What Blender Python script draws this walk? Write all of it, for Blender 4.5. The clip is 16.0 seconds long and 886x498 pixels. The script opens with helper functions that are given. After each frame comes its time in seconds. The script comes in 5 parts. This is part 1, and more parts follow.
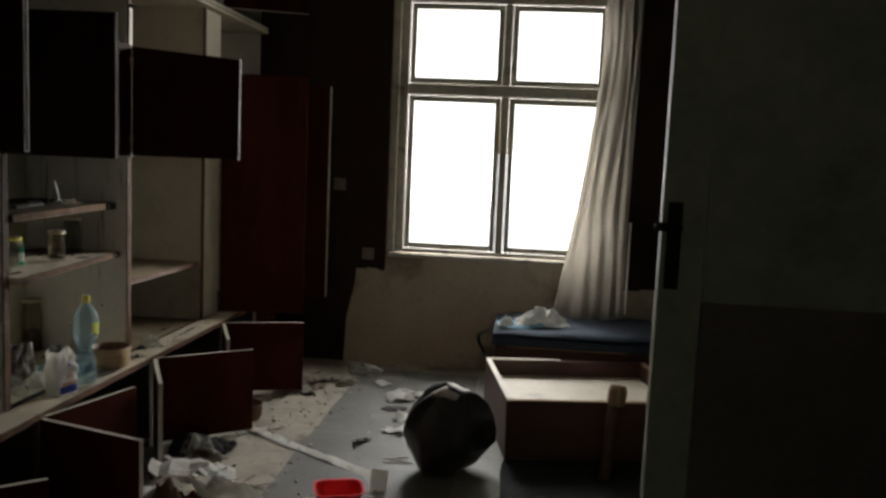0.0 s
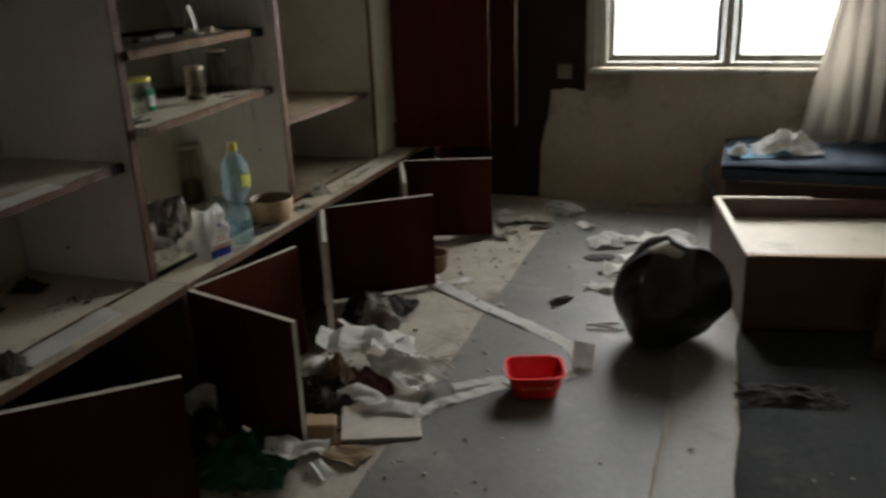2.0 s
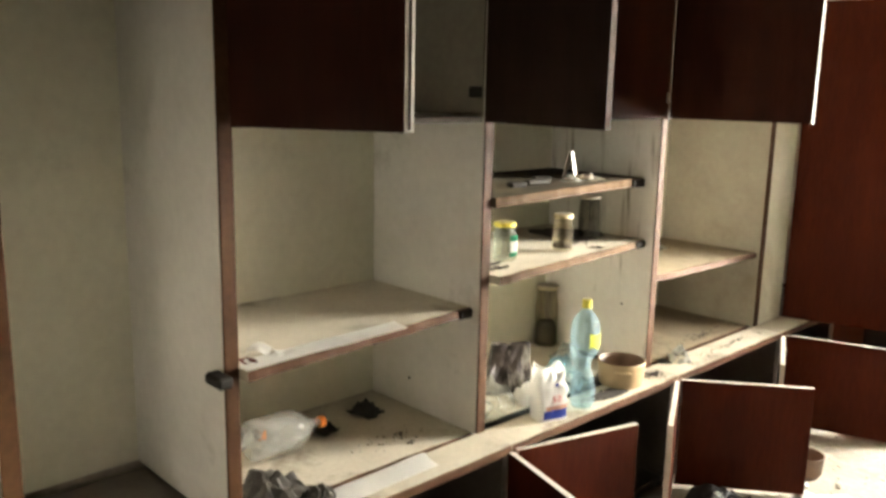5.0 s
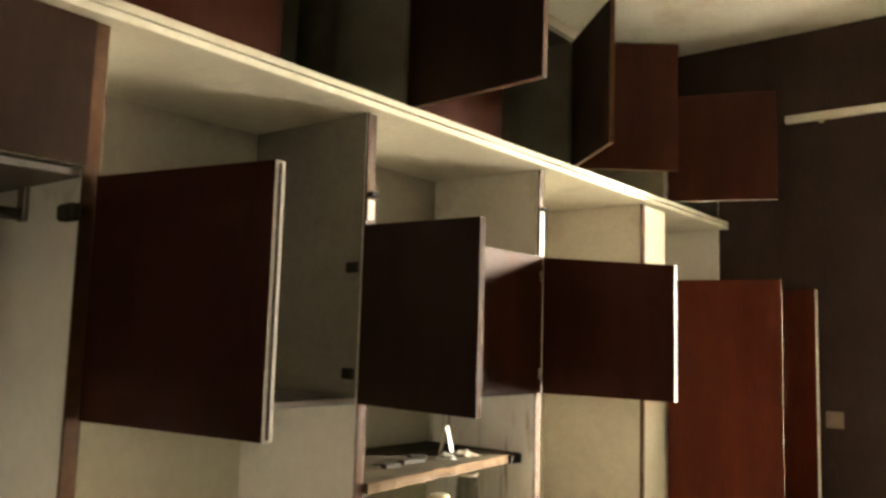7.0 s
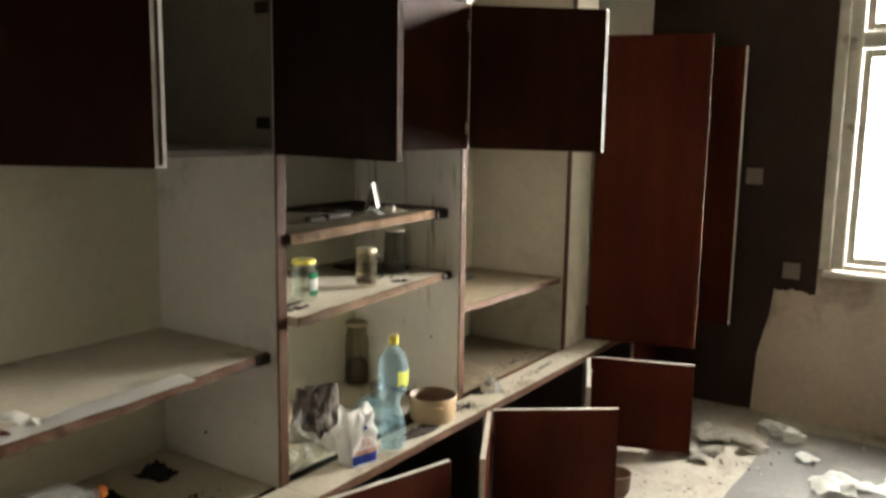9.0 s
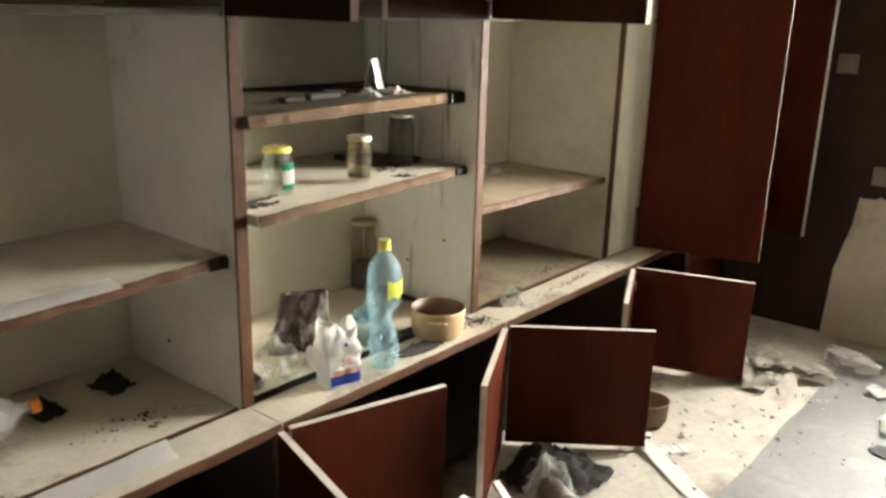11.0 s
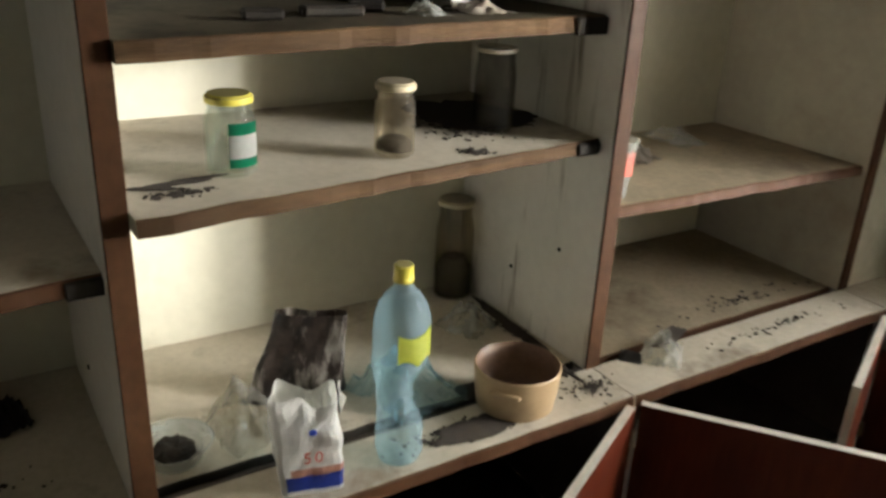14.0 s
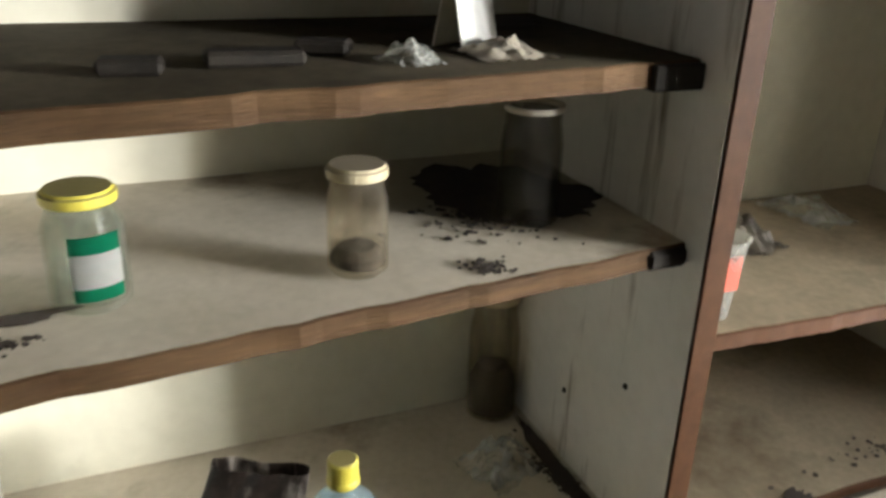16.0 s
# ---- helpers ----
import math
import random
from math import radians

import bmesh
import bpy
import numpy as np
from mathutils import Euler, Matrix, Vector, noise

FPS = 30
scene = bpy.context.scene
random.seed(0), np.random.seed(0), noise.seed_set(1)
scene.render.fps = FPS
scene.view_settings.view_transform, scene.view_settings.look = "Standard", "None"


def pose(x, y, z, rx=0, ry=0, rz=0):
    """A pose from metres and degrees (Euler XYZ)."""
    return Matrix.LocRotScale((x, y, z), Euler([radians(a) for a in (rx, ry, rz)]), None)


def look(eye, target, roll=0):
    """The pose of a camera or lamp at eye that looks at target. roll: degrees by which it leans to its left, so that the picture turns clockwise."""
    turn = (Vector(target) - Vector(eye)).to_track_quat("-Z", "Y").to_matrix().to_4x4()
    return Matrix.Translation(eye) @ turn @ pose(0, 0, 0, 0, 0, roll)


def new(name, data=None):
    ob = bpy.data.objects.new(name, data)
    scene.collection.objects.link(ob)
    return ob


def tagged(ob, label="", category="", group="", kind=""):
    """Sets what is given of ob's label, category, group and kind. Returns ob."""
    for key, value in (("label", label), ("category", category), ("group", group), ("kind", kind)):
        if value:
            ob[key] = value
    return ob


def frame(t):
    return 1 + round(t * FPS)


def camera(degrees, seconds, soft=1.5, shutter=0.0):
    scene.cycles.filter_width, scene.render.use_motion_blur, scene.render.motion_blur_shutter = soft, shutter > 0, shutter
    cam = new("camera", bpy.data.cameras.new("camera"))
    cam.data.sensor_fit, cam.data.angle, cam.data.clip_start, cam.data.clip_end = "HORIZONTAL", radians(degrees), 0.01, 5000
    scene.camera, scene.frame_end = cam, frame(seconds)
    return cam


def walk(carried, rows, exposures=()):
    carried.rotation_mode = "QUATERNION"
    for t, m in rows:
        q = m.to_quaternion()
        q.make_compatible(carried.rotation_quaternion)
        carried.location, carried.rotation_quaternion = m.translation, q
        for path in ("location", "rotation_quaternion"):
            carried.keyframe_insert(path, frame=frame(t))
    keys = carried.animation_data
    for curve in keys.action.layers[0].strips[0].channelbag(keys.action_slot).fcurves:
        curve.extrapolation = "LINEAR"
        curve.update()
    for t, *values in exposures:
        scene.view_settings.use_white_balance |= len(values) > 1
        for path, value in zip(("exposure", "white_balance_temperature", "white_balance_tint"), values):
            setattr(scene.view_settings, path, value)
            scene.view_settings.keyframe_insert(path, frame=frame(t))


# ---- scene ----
cam = camera(56.3, 16.0, soft=2.8, shutter=0.5)
PATH = [
    (0, (-0.609, 3.268, 1.393), (-0.811, 5.246, 1.176), 2.5),
    (0.5, (-0.718, 3.453, 1.404), (-0.856, 5.428, 1.122), 1.7),
    (1, (-0.74, 3.677, 1.359), (-0.961, 5.616, 0.922), -0.2),
    (1.5, (-0.758, 3.846, 1.319), (-1.139, 5.727, 0.754), -1.0),
    (2, (-0.746, 3.984, 1.335), (-1.385, 5.765, 0.685), -2.1),
    (2.5, (-0.84, 4.185, 1.305), (-1.693, 5.878, 0.671), -2.1),
    (3, (-0.865, 4.326, 1.321), (-1.971, 5.891, 0.749), -0.8),
    (3.2, (-0.881, 4.323, 1.32), (-2.049, 5.855, 0.781), -0.1),
    (5.3, (-0.832, 4.27, 1.458), (-2.275, 5.617, 1.139), 1.2),
    (5.5, (-0.86, 4.289, 1.471), (-2.304, 5.654, 1.241), 1.0),
    (6, (-0.845, 4.288, 1.49), (-2.261, 5.7, 1.504), 1.4),
    (6.5, (-0.85, 4.294, 1.51), (-2.178, 5.779, 1.689), 1.9),
    (7, (-0.83, 4.311, 1.522), (-2.072, 5.863, 1.741), 1.7),
    (7.5, (-0.824, 4.338, 1.517), (-2.003, 5.948, 1.649), 1.3),
    (8, (-0.818, 4.337, 1.49), (-1.946, 5.988, 1.468), 1.0),
    (8.5, (-0.844, 4.352, 1.453), (-1.941, 6.017, 1.297), 0.9),
    (9, (-0.854, 4.4, 1.432), (-1.955, 6.042, 1.131), 0.9),
    (9.5, (-0.815, 4.479, 1.419), (-1.964, 6.068, 1.026), 0.3),
    (10, (-0.811, 4.561, 1.414), (-1.98, 6.114, 0.943), 0.6),
    (10.2, (-0.827, 4.602, 1.407), (-1.997, 6.149, 0.917), 0.8),
    (12.3, (-0.98, 5.305, 1.339), (-2.344, 6.586, 0.632), 2.5),
    (12.5, (-0.981, 5.361, 1.339), (-2.381, 6.595, 0.619), 2.3),
    (13, (-1.095, 5.492, 1.319), (-2.532, 6.668, 0.576), 3.1),
    (13.5, (-1.217, 5.611, 1.302), (-2.693, 6.736, 0.558), 3.5),
    (14, (-1.335, 5.776, 1.303), (-2.885, 6.779, 0.534), 2.9),
    (14.5, (-1.438, 5.915, 1.303), (-3.051, 6.789, 0.506), 1.8),
    (15, (-1.554, 6.016, 1.289), (-3.205, 6.804, 0.48), 1.0),
    (15.5, (-1.64, 6.104, 1.292), (-3.312, 6.835, 0.474), 1.1),
    (16, (-1.701, 6.176, 1.295), (-3.388, 6.918, 0.518), 2.0),
]

EXPOSURES = [
    (0.0, -1.82, 6300, 10), (1.0, -2.20, 6250, 10), (1.5, -1.85, 6200, 10), (2.0, -1.55, 6200, 10), (2.5, -1.10, 6250, 10), (3.0, -0.66, 6350, 10), (3.2, -0.42, 6400, 10),
    (5.3, 1.30, 7000, 8), (6.0, 1.34, 7500, 8), (7.0, 1.34, 7800, 8), (7.5, 1.28, 7300, 8), (8.0, 0.95, 7000, 8), (9.0, 0.25, 6600, 9), (9.5, 0.50, 6500, 9), (10.0, 0.78, 6450, 9),
    (12.5, 0.05, 6600, 9), (14.5, -0.45, 6200, 9), (16.0, -0.42, 6100, 9),
]
walk(cam, [(t, look(eye, target, roll)) for t, eye, target, roll in PATH], EXPOSURES)

# ---- light: an overcast day outside one window ----
world = bpy.data.worlds.new("overcast_sky")
scene.world = world
world.use_nodes = True
wn, wl = world.node_tree.nodes, world.node_tree.links
sky = wn.new("ShaderNodeTexSky")
sky.sky_type = "NISHITA"
sky.sun_disc = False
sky.sun_elevation, sky.sun_rotation = radians(7), radians(40)
wl.new(sky.outputs[0], wn["Background"].inputs[0])
wn["Background"].inputs[1].default_value = 0.15

# hazy low sun from the north-east
sun_data = bpy.data.lights.new("sun", "SUN")
sun_data.energy, sun_data.angle, sun_data.color = 12.0, radians(9), (1.0, 0.97, 0.91)
sun = new("sun", sun_data)
sun.matrix_world = look((2.0, 11.95, 1.62), (-2.9, 6.12, 0.72))

# bright sky seen through the window
day_data = bpy.data.lights.new("window_daylight", "AREA")
day_data.shape, day_data.size, day_data.size_y = "RECTANGLE", 2.5, 2.8
day_data.energy, day_data.color = 1150, (1.0, 0.97, 0.92)
day = new("window_daylight", day_data)
day.matrix_world = look((-0.90, 9.95, 2.35), (-1.30, 5.0, 0.95))

hall_data = bpy.data.lights.new("hall_daylight", "AREA")
hall_data.shape, hall_data.size, hall_data.size_y = "RECTANGLE", 0.86, 1.95
hall_data.energy, hall_data.color = 3.8, (1.0, 0.93, 0.80)
hall = new("hall_daylight", hall_data)
hall.matrix_world = look((-0.55, 2.2, 1.02), (-0.75, 5.0, 1.0))

# ---- materials ----
def material(name, a, b, rough=0.6, scale=8.0, bump=0.15, dust=0.0, dust_colour=(0.36, 0.32, 0.26), metal=0.0,
             stretch=(1, 1, 1), stain=None, stain_scale=1.6, stain_at=0.58, stain_stretch=None, gloss=None):
    m = bpy.data.materials.new(name)
    m.use_nodes = True
    n, l = m.node_tree.nodes, m.node_tree.links
    p = n["Principled BSDF"]
    co = n.new("ShaderNodeTexCoord")
    mp = n.new("ShaderNodeMapping")
    mp.inputs["Scale"].default_value = stretch
    l.new(co.outputs["Object"], mp.inputs[0])
    big = n.new("ShaderNodeTexNoise")
    big.inputs["Scale"].default_value, big.inputs["Detail"].default_value = scale, 6
    l.new(mp.outputs[0], big.inputs["Vector"])
    fine = n.new("ShaderNodeTexNoise")
    fine.inputs["Scale"].default_value, fine.inputs["Detail"].default_value = scale * 11, 3
    l.new(mp.outputs[0], fine.inputs["Vector"])
    add = n.new("ShaderNodeMix")
    add.inputs[0].default_value = 0.35
    l.new(big.outputs[0], add.inputs[2])
    l.new(fine.outputs[0], add.inputs[3])
    ramp = n.new("ShaderNodeValToRGB")
    ramp.color_ramp.elements[0].position, ramp.color_ramp.elements[1].position = 0.32, 0.68
    ramp.color_ramp.elements[0].color, ramp.color_ramp.elements[1].color = (*a, 1), (*b, 1)
    l.new(add.outputs[0], ramp.inputs[0])
    out = ramp.outputs[0]
    if stain:
        sn = n.new("ShaderNodeTexNoise")
        sn.inputs["Scale"].default_value, sn.inputs["Detail"].default_value, sn.inputs["Roughness"].default_value = stain_scale, 8, 0.62
        if stain_stretch:
            sm = n.new("ShaderNodeMapping")
            sm.inputs["Scale"].default_value = stain_stretch
            l.new(co.outputs["Object"], sm.inputs[0])
            l.new(sm.outputs[0], sn.inputs["Vector"])
        else:
            l.new(co.outputs["Object"], sn.inputs["Vector"])
        sr = n.new("ShaderNodeMapRange")
        sr.inputs[1].default_value, sr.inputs[2].default_value = stain_at - 0.05, stain_at + 0.1
        l.new(sn.outputs[0], sr.inputs[0])
        mx = n.new("ShaderNodeMix")
        mx.data_type = "RGBA"
        l.new(sr.outputs[0], mx.inputs[0])
        l.new(out, mx.inputs[6])
        mx.inputs[7].default_value = (*stain, 1)
        out = mx.outputs[2]
    if dust:
        ge = n.new("ShaderNodeNewGeometry")
        sep = n.new("ShaderNodeSeparateXYZ")
        l.new(ge.outputs["Normal"], sep.inputs[0])
        dn = n.new("ShaderNodeTexNoise")
        dn.inputs["Scale"].default_value, dn.inputs["Detail"].default_value = 5.0, 9
        l.new(co.outputs["Object"], dn.inputs["Vector"])
        dr = n.new("ShaderNodeMapRange")
        dr.inputs[1].default_value, dr.inputs[2].default_value = 0.62 - 0.4 * dust, 0.8 - 0.4 * dust
        l.new(dn.outputs[0], dr.inputs[0])
        up = n.new("ShaderNodeMapRange")
        up.inputs[1].default_value, up.inputs[2].default_value = 0.6, 0.95
        l.new(sep.outputs[2], up.inputs[0])
        mu = n.new("ShaderNodeMath")
        mu.operation = "MULTIPLY"
        l.new(dr.outputs[0], mu.inputs[0])
        l.new(up.outputs[0], mu.inputs[1])
        mx = n.new("ShaderNodeMix")
        mx.data_type = "RGBA"
        l.new(mu.outputs[0], mx.inputs[0])
        l.new(out, mx.inputs[6])
        mx.inputs[7].default_value = (*dust_colour, 1)
        out = mx.outputs[2]
    l.new(out, p.inputs["Base Color"])
    rr = n.new("ShaderNodeMapRange")
    rr.inputs[3].default_value, rr.inputs[4].default_value = max(0.03, rough - 0.12), min(1, rough + 0.14)
    l.new(big.outputs[0], rr.inputs[0])
    l.new(rr.outputs[0], p.inputs["Roughness"])
    p.inputs["Metallic"].default_value = metal
    if gloss is not None:
        p.inputs["Specular IOR Level"].default_value = gloss
    if bump:
        bp = n.new("ShaderNodeBump")
        bp.inputs["Strength"].default_value, bp.inputs["Distance"].default_value = bump, 0.006
        l.new(add.outputs[0], bp.inputs["Height"])
        l.new(bp.outputs[0], p.inputs["Normal"])
    return m


def glass(name, colour, rough=0.05, ior=1.45):
    m = bpy.data.materials.new(name)
    m.use_nodes = True
    p = m.node_tree.nodes["Principled BSDF"]
    n, l = m.node_tree.nodes, m.node_tree.links
    p.inputs["Base Color"].default_value = (*colour, 1)
    p.inputs["Transmission Weight"].default_value = 1.0
    p.inputs["IOR"].default_value = ior
    t = n.new("ShaderNodeTexNoise")
    t.inputs["Scale"].default_value, t.inputs["Detail"].default_value = 22, 5
    r = n.new("ShaderNodeMapRange")
    r.inputs[3].default_value, r.inputs[4].default_value = rough * 0.5, rough * 2.2
    l.new(t.outputs[0], r.inputs[0])
    l.new(r.outputs[0], p.inputs["Roughness"])
    return m


def clear(name, tint, body, through_share, rough):
    """Thin clear plastic or glass: part of the light passes, the rest meets a glossy, slightly dirty skin."""
    m = bpy.data.materials.new(name)
    m.use_nodes = True
    n, l = m.node_tree.nodes, m.node_tree.links
    p = n["Principled BSDF"]
    p.inputs["Base Color"].default_value = (*body, 1)
    p.inputs["Roughness"].default_value = rough
    p.inputs["Coat Weight"].default_value, p.inputs["Coat Roughness"].default_value = 0.6, 0.05
    t = n.new("ShaderNodeBsdfTransparent")
    t.inputs[0].default_value = (*tint, 1)
    no = n.new("ShaderNodeTexNoise")
    no.inputs["Scale"].default_value, no.inputs["Detail"].default_value = 2.5, 3
    r = n.new("ShaderNodeMapRange")
    r.inputs[1].default_value, r.inputs[2].default_value = 0.3, 0.7
    r.inputs[3].default_value, r.inputs[4].default_value = min(1, through_share + 0.12), through_share - 0.12
    l.new(no.outputs[0], r.inputs[0])
    mx = n.new("ShaderNodeMixShader")
    l.new(r.outputs[0], mx.inputs[0])
    l.new(p.outputs[0], mx.inputs[1])
    l.new(t.outputs[0], mx.inputs[2])
    l.new(mx.outputs[0], n["Material Output"].inputs[0])
    return m


LAMINATE = material("mahogany_laminate", (0.034, 0.0060, 0.0025), (0.072, 0.0135, 0.0052), 0.5, 3.0, 0.04, stretch=(3, 3, 0.5), dust=0.25, gloss=0.05)
# the same mahogany laminate, its colour darkened for doors standing in shade
LAMINATE_SHADED = material("shaded_mahogany_laminate", (0.021, 0.0060, 0.0034), (0.038, 0.0110, 0.0060), 0.5, 3.0, 0.03, stretch=(3, 3, 0.5), dust=0.25, gloss=0.03)
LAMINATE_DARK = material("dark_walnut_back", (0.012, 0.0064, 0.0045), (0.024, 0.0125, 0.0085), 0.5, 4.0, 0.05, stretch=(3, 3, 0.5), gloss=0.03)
EDGE = material("raw_board_edge", (0.42, 0.38, 0.32), (0.62, 0.58, 0.5), 0.6, 20, 0.2)
CREAM = material("cream_fibreboard", (0.58, 0.55, 0.43), (0.70, 0.665, 0.53), 0.62, 3.0, 0.05, stain=(0.36, 0.32, 0.22), stain_scale=1.3, stain_at=0.62)
STREAKED_SIDE = material("streaked_white_side_panel", (0.60, 0.575, 0.52), (0.72, 0.69, 0.63), 0.5, 4.0, 0.05, stain=(0.20, 0.16, 0.11), stain_scale=1.0, stain_at=0.61, stain_stretch=(26, 26, 2.2))
# stained side board, with the shade of the recesses mixed into its brown
SHADED_GRIMY_SIDE = material("shaded_grimy_side_panel", (0.31, 0.28, 0.225), (0.40, 0.365, 0.295), 0.6, 4.0, 0.05, stain=(0.23, 0.195, 0.145), stain_scale=2.0, stain_at=0.60)
GREY_SIDE = material("grey_white_side_panel", (0.60, 0.575, 0.52), (0.72, 0.69, 0.63), 0.5, 4.0, 0.05, stain=(0.30, 0.27, 0.22), stain_scale=2.4, stain_at=0.66)
SHELF = material("dusty_shelf_board", (0.42, 0.375, 0.29), (0.58, 0.525, 0.425), 0.75, 6, 0.25, stain=(0.16, 0.125, 0.085), stain_scale=3.4, stain_at=0.60, gloss=0.2)
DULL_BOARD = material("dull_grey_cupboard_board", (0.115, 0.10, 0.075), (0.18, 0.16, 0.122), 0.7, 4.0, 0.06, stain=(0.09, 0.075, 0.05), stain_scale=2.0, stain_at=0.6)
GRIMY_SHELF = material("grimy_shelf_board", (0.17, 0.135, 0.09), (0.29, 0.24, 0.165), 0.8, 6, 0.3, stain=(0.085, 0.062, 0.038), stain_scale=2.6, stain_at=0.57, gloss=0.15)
# dirty board, darkened further to hold the shade over the top shelf
SHADED_DIRTY_SHELF = material("shaded_dirty_top_shelf", (0.045, 0.036, 0.022), (0.10, 0.082, 0.052), 0.85, 6, 0.3, stain=(0.022, 0.017, 0.010), stain_scale=3.0, stain_at=0.55, gloss=0.12)
WOOD_EDGE = material("worn_veneer_edge", (0.036, 0.0150, 0.0065), (0.082, 0.036, 0.0155), 0.6, 9, 0.3, stretch=(2, 0.6, 0.6), gloss=0.12)
BARE_WOOD = material("bare_splintered_wood", (0.024, 0.012, 0.0055), (0.105, 0.060, 0.028), 0.75, 12, 0.6, stretch=(1, 0.25, 4), stain=(0.05, 0.026, 0.012), stain_scale=5, stain_at=0.55, gloss=0.12)
CORNICE_PAINT = material("aged_cream_paint", (0.43, 0.395, 0.29), (0.54, 0.50, 0.38), 0.6, 3.0, 0.05, stain=(0.30, 0.26, 0.18), stain_scale=1.4, stain_at=0.60)
GREY_RAG = material("grey_brown_rag", (0.075, 0.066, 0.055), (0.15, 0.135, 0.115), 0.95, 18, 0.4)
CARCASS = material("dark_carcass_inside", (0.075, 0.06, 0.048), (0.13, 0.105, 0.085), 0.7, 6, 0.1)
WALLPAPER = material("dark_brown_wallpaper", (0.022, 0.012, 0.009), (0.042, 0.024, 0.018), 0.8, 5, 0.15, stretch=(1, 1, 0.4), gloss=0.15)
PLASTER = material("stained_plaster", (0.40, 0.33, 0.25), (0.54, 0.46, 0.36), 0.9, 3.0, 0.35, stain=(0.15, 0.11, 0.085), stain_scale=1.7, stain_at=0.58)
CEILING = material("cream_ceiling_paint", (0.62, 0.58, 0.46), (0.74, 0.70, 0.58), 0.9, 2.5, 0.2, stain=(0.42, 0.34, 0.22), stain_scale=1.0, stain_at=0.62)
GREEN_PAINT = material("damp_green_paint", (0.22, 0.255, 0.19), (0.40, 0.445, 0.33), 0.6, 2.2, 0.2, stain=(0.13, 0.20, 0.07), stain_scale=3.0, stain_at=0.62)
CONCRETE = material("dusty_screed", (0.30, 0.27, 0.22), (0.48, 0.44, 0.36), 0.9, 4, 0.4, stain=(0.17, 0.14, 0.11), stain_scale=3.5, stain_at=0.58)
LINO = material("worn_grey_linoleum", (0.112, 0.110, 0.100), (0.185, 0.18, 0.162), 0.5, 3.5, 0.12, stain=(0.27, 0.25, 0.21), stain_scale=2.6, stain_at=0.60, gloss=0.35)
LINO_DARK = material("dark_worn_linoleum", (0.016, 0.017, 0.018), (0.038, 0.039, 0.038), 0.85, 3.5, 0.12, stain=(0.09, 0.085, 0.07), stain_scale=1.9, stain_at=0.64, gloss=0.08)
LINO_LIGHT = material("pale_linoleum_strip", (0.21, 0.20, 0.18), (0.30, 0.285, 0.25), 0.6, 3.5, 0.12, stain=(0.15, 0.14, 0.12), stain_scale=3, stain_at=0.6)
WINDOW_PAINT = material("peeling_window_paint", (0.36, 0.34, 0.28), (0.52, 0.49, 0.41), 0.55, 12, 0.3, stain=(0.12, 0.09, 0.06), stain_scale=7, stain_at=0.62)
WHITE_PAPER = material("white_paper", (0.74, 0.73, 0.69), (0.88, 0.87, 0.83), 0.85, 9, 0.15)
OLD_PLASTIC = material("yellowed_plastic", (0.13, 0.10, 0.075), (0.20, 0.16, 0.12), 0.5, 14, 0.05)
GREY_PAPER = material("dirty_paper", (0.40, 0.37, 0.31), (0.56, 0.53, 0.46), 0.9, 9, 0.25)
LEATHER = material("black_leather", (0.012, 0.011, 0.010), (0.03, 0.027, 0.025), 0.48, 14, 0.35)
CHEST_WOOD = material("red_brown_chest_board", (0.055, 0.02, 0.013), (0.095, 0.034, 0.021), 0.5, 4, 0.08, stretch=(0.5, 3, 3))
HARDBOARD = material("pale_hardboard", (0.52, 0.46, 0.37), (0.66, 0.60, 0.49), 0.6, 6, 0.08, stain=(0.36, 0.31, 0.24), stain_scale=4, stain_at=0.62)
BLUE_CLOTH = material("dark_blue_cloth", (0.018, 0.028, 0.045), (0.035, 0.055, 0.085), 0.9, 30, 0.3)
PALE_BLUE = material("pale_blue_cloth", (0.22, 0.42, 0.55), (0.36, 0.56, 0.68), 0.85, 20, 0.3)
RED_PLASTIC = material("red_plastic", (0.62, 0.008, 0.010), (0.75, 0.015, 0.018), 0.32, 10, 0.04)
GREEN_BAG = material("green_plastic_bag", (0.01, 0.10, 0.045), (0.02, 0.19, 0.09), 0.35, 18, 0.3)
DARK_RAG = material("dark_rag", (0.02, 0.018, 0.017), (0.05, 0.045, 0.04), 0.9, 18, 0.5)
BROWN_RAG = material("maroon_rag", (0.10, 0.03, 0.025), (0.18, 0.055, 0.045), 0.9, 18, 0.4)
TAN = material("tan_board", (0.30, 0.20, 0.11), (0.44, 0.31, 0.18), 0.75, 9, 0.2)
STEEL = material("tarnished_steel", (0.16, 0.14, 0.12), (0.30, 0.27, 0.23), 0.4, 20, 0.1, metal=0.8)
BLACK = material("black_plastic", (0.012, 0.010, 0.008), (0.026, 0.021, 0.016), 0.7, 12, 0.1, gloss=0.15)
YELLOW_LID = material("yellow_painted_lid", (0.46, 0.39, 0.04), (0.62, 0.54, 0.08), 0.42, 18, 0.08, dust=0.9, dust_colour=(0.27, 0.23, 0.09))
CREAM_LID = material("tarnished_cream_lid", (0.36, 0.30, 0.18), (0.50, 0.43, 0.28), 0.42, 20, 0.1, dust=0.9, dust_colour=(0.24, 0.20, 0.14))
LABEL_GREEN = material("green_label", (0.0, 0.22, 0.10), (0.01, 0.32, 0.16), 0.5, 12, 0.02)
LABEL_YELLOW = material("yellow_green_label", (0.52, 0.56, 0.05), (0.68, 0.70, 0.12), 0.45, 10, 0.02)
BAG_BLUE = material("blue_print", (0.01, 0.03, 0.25), (0.02, 0.05, 0.34), 0.5, 12, 0.02)
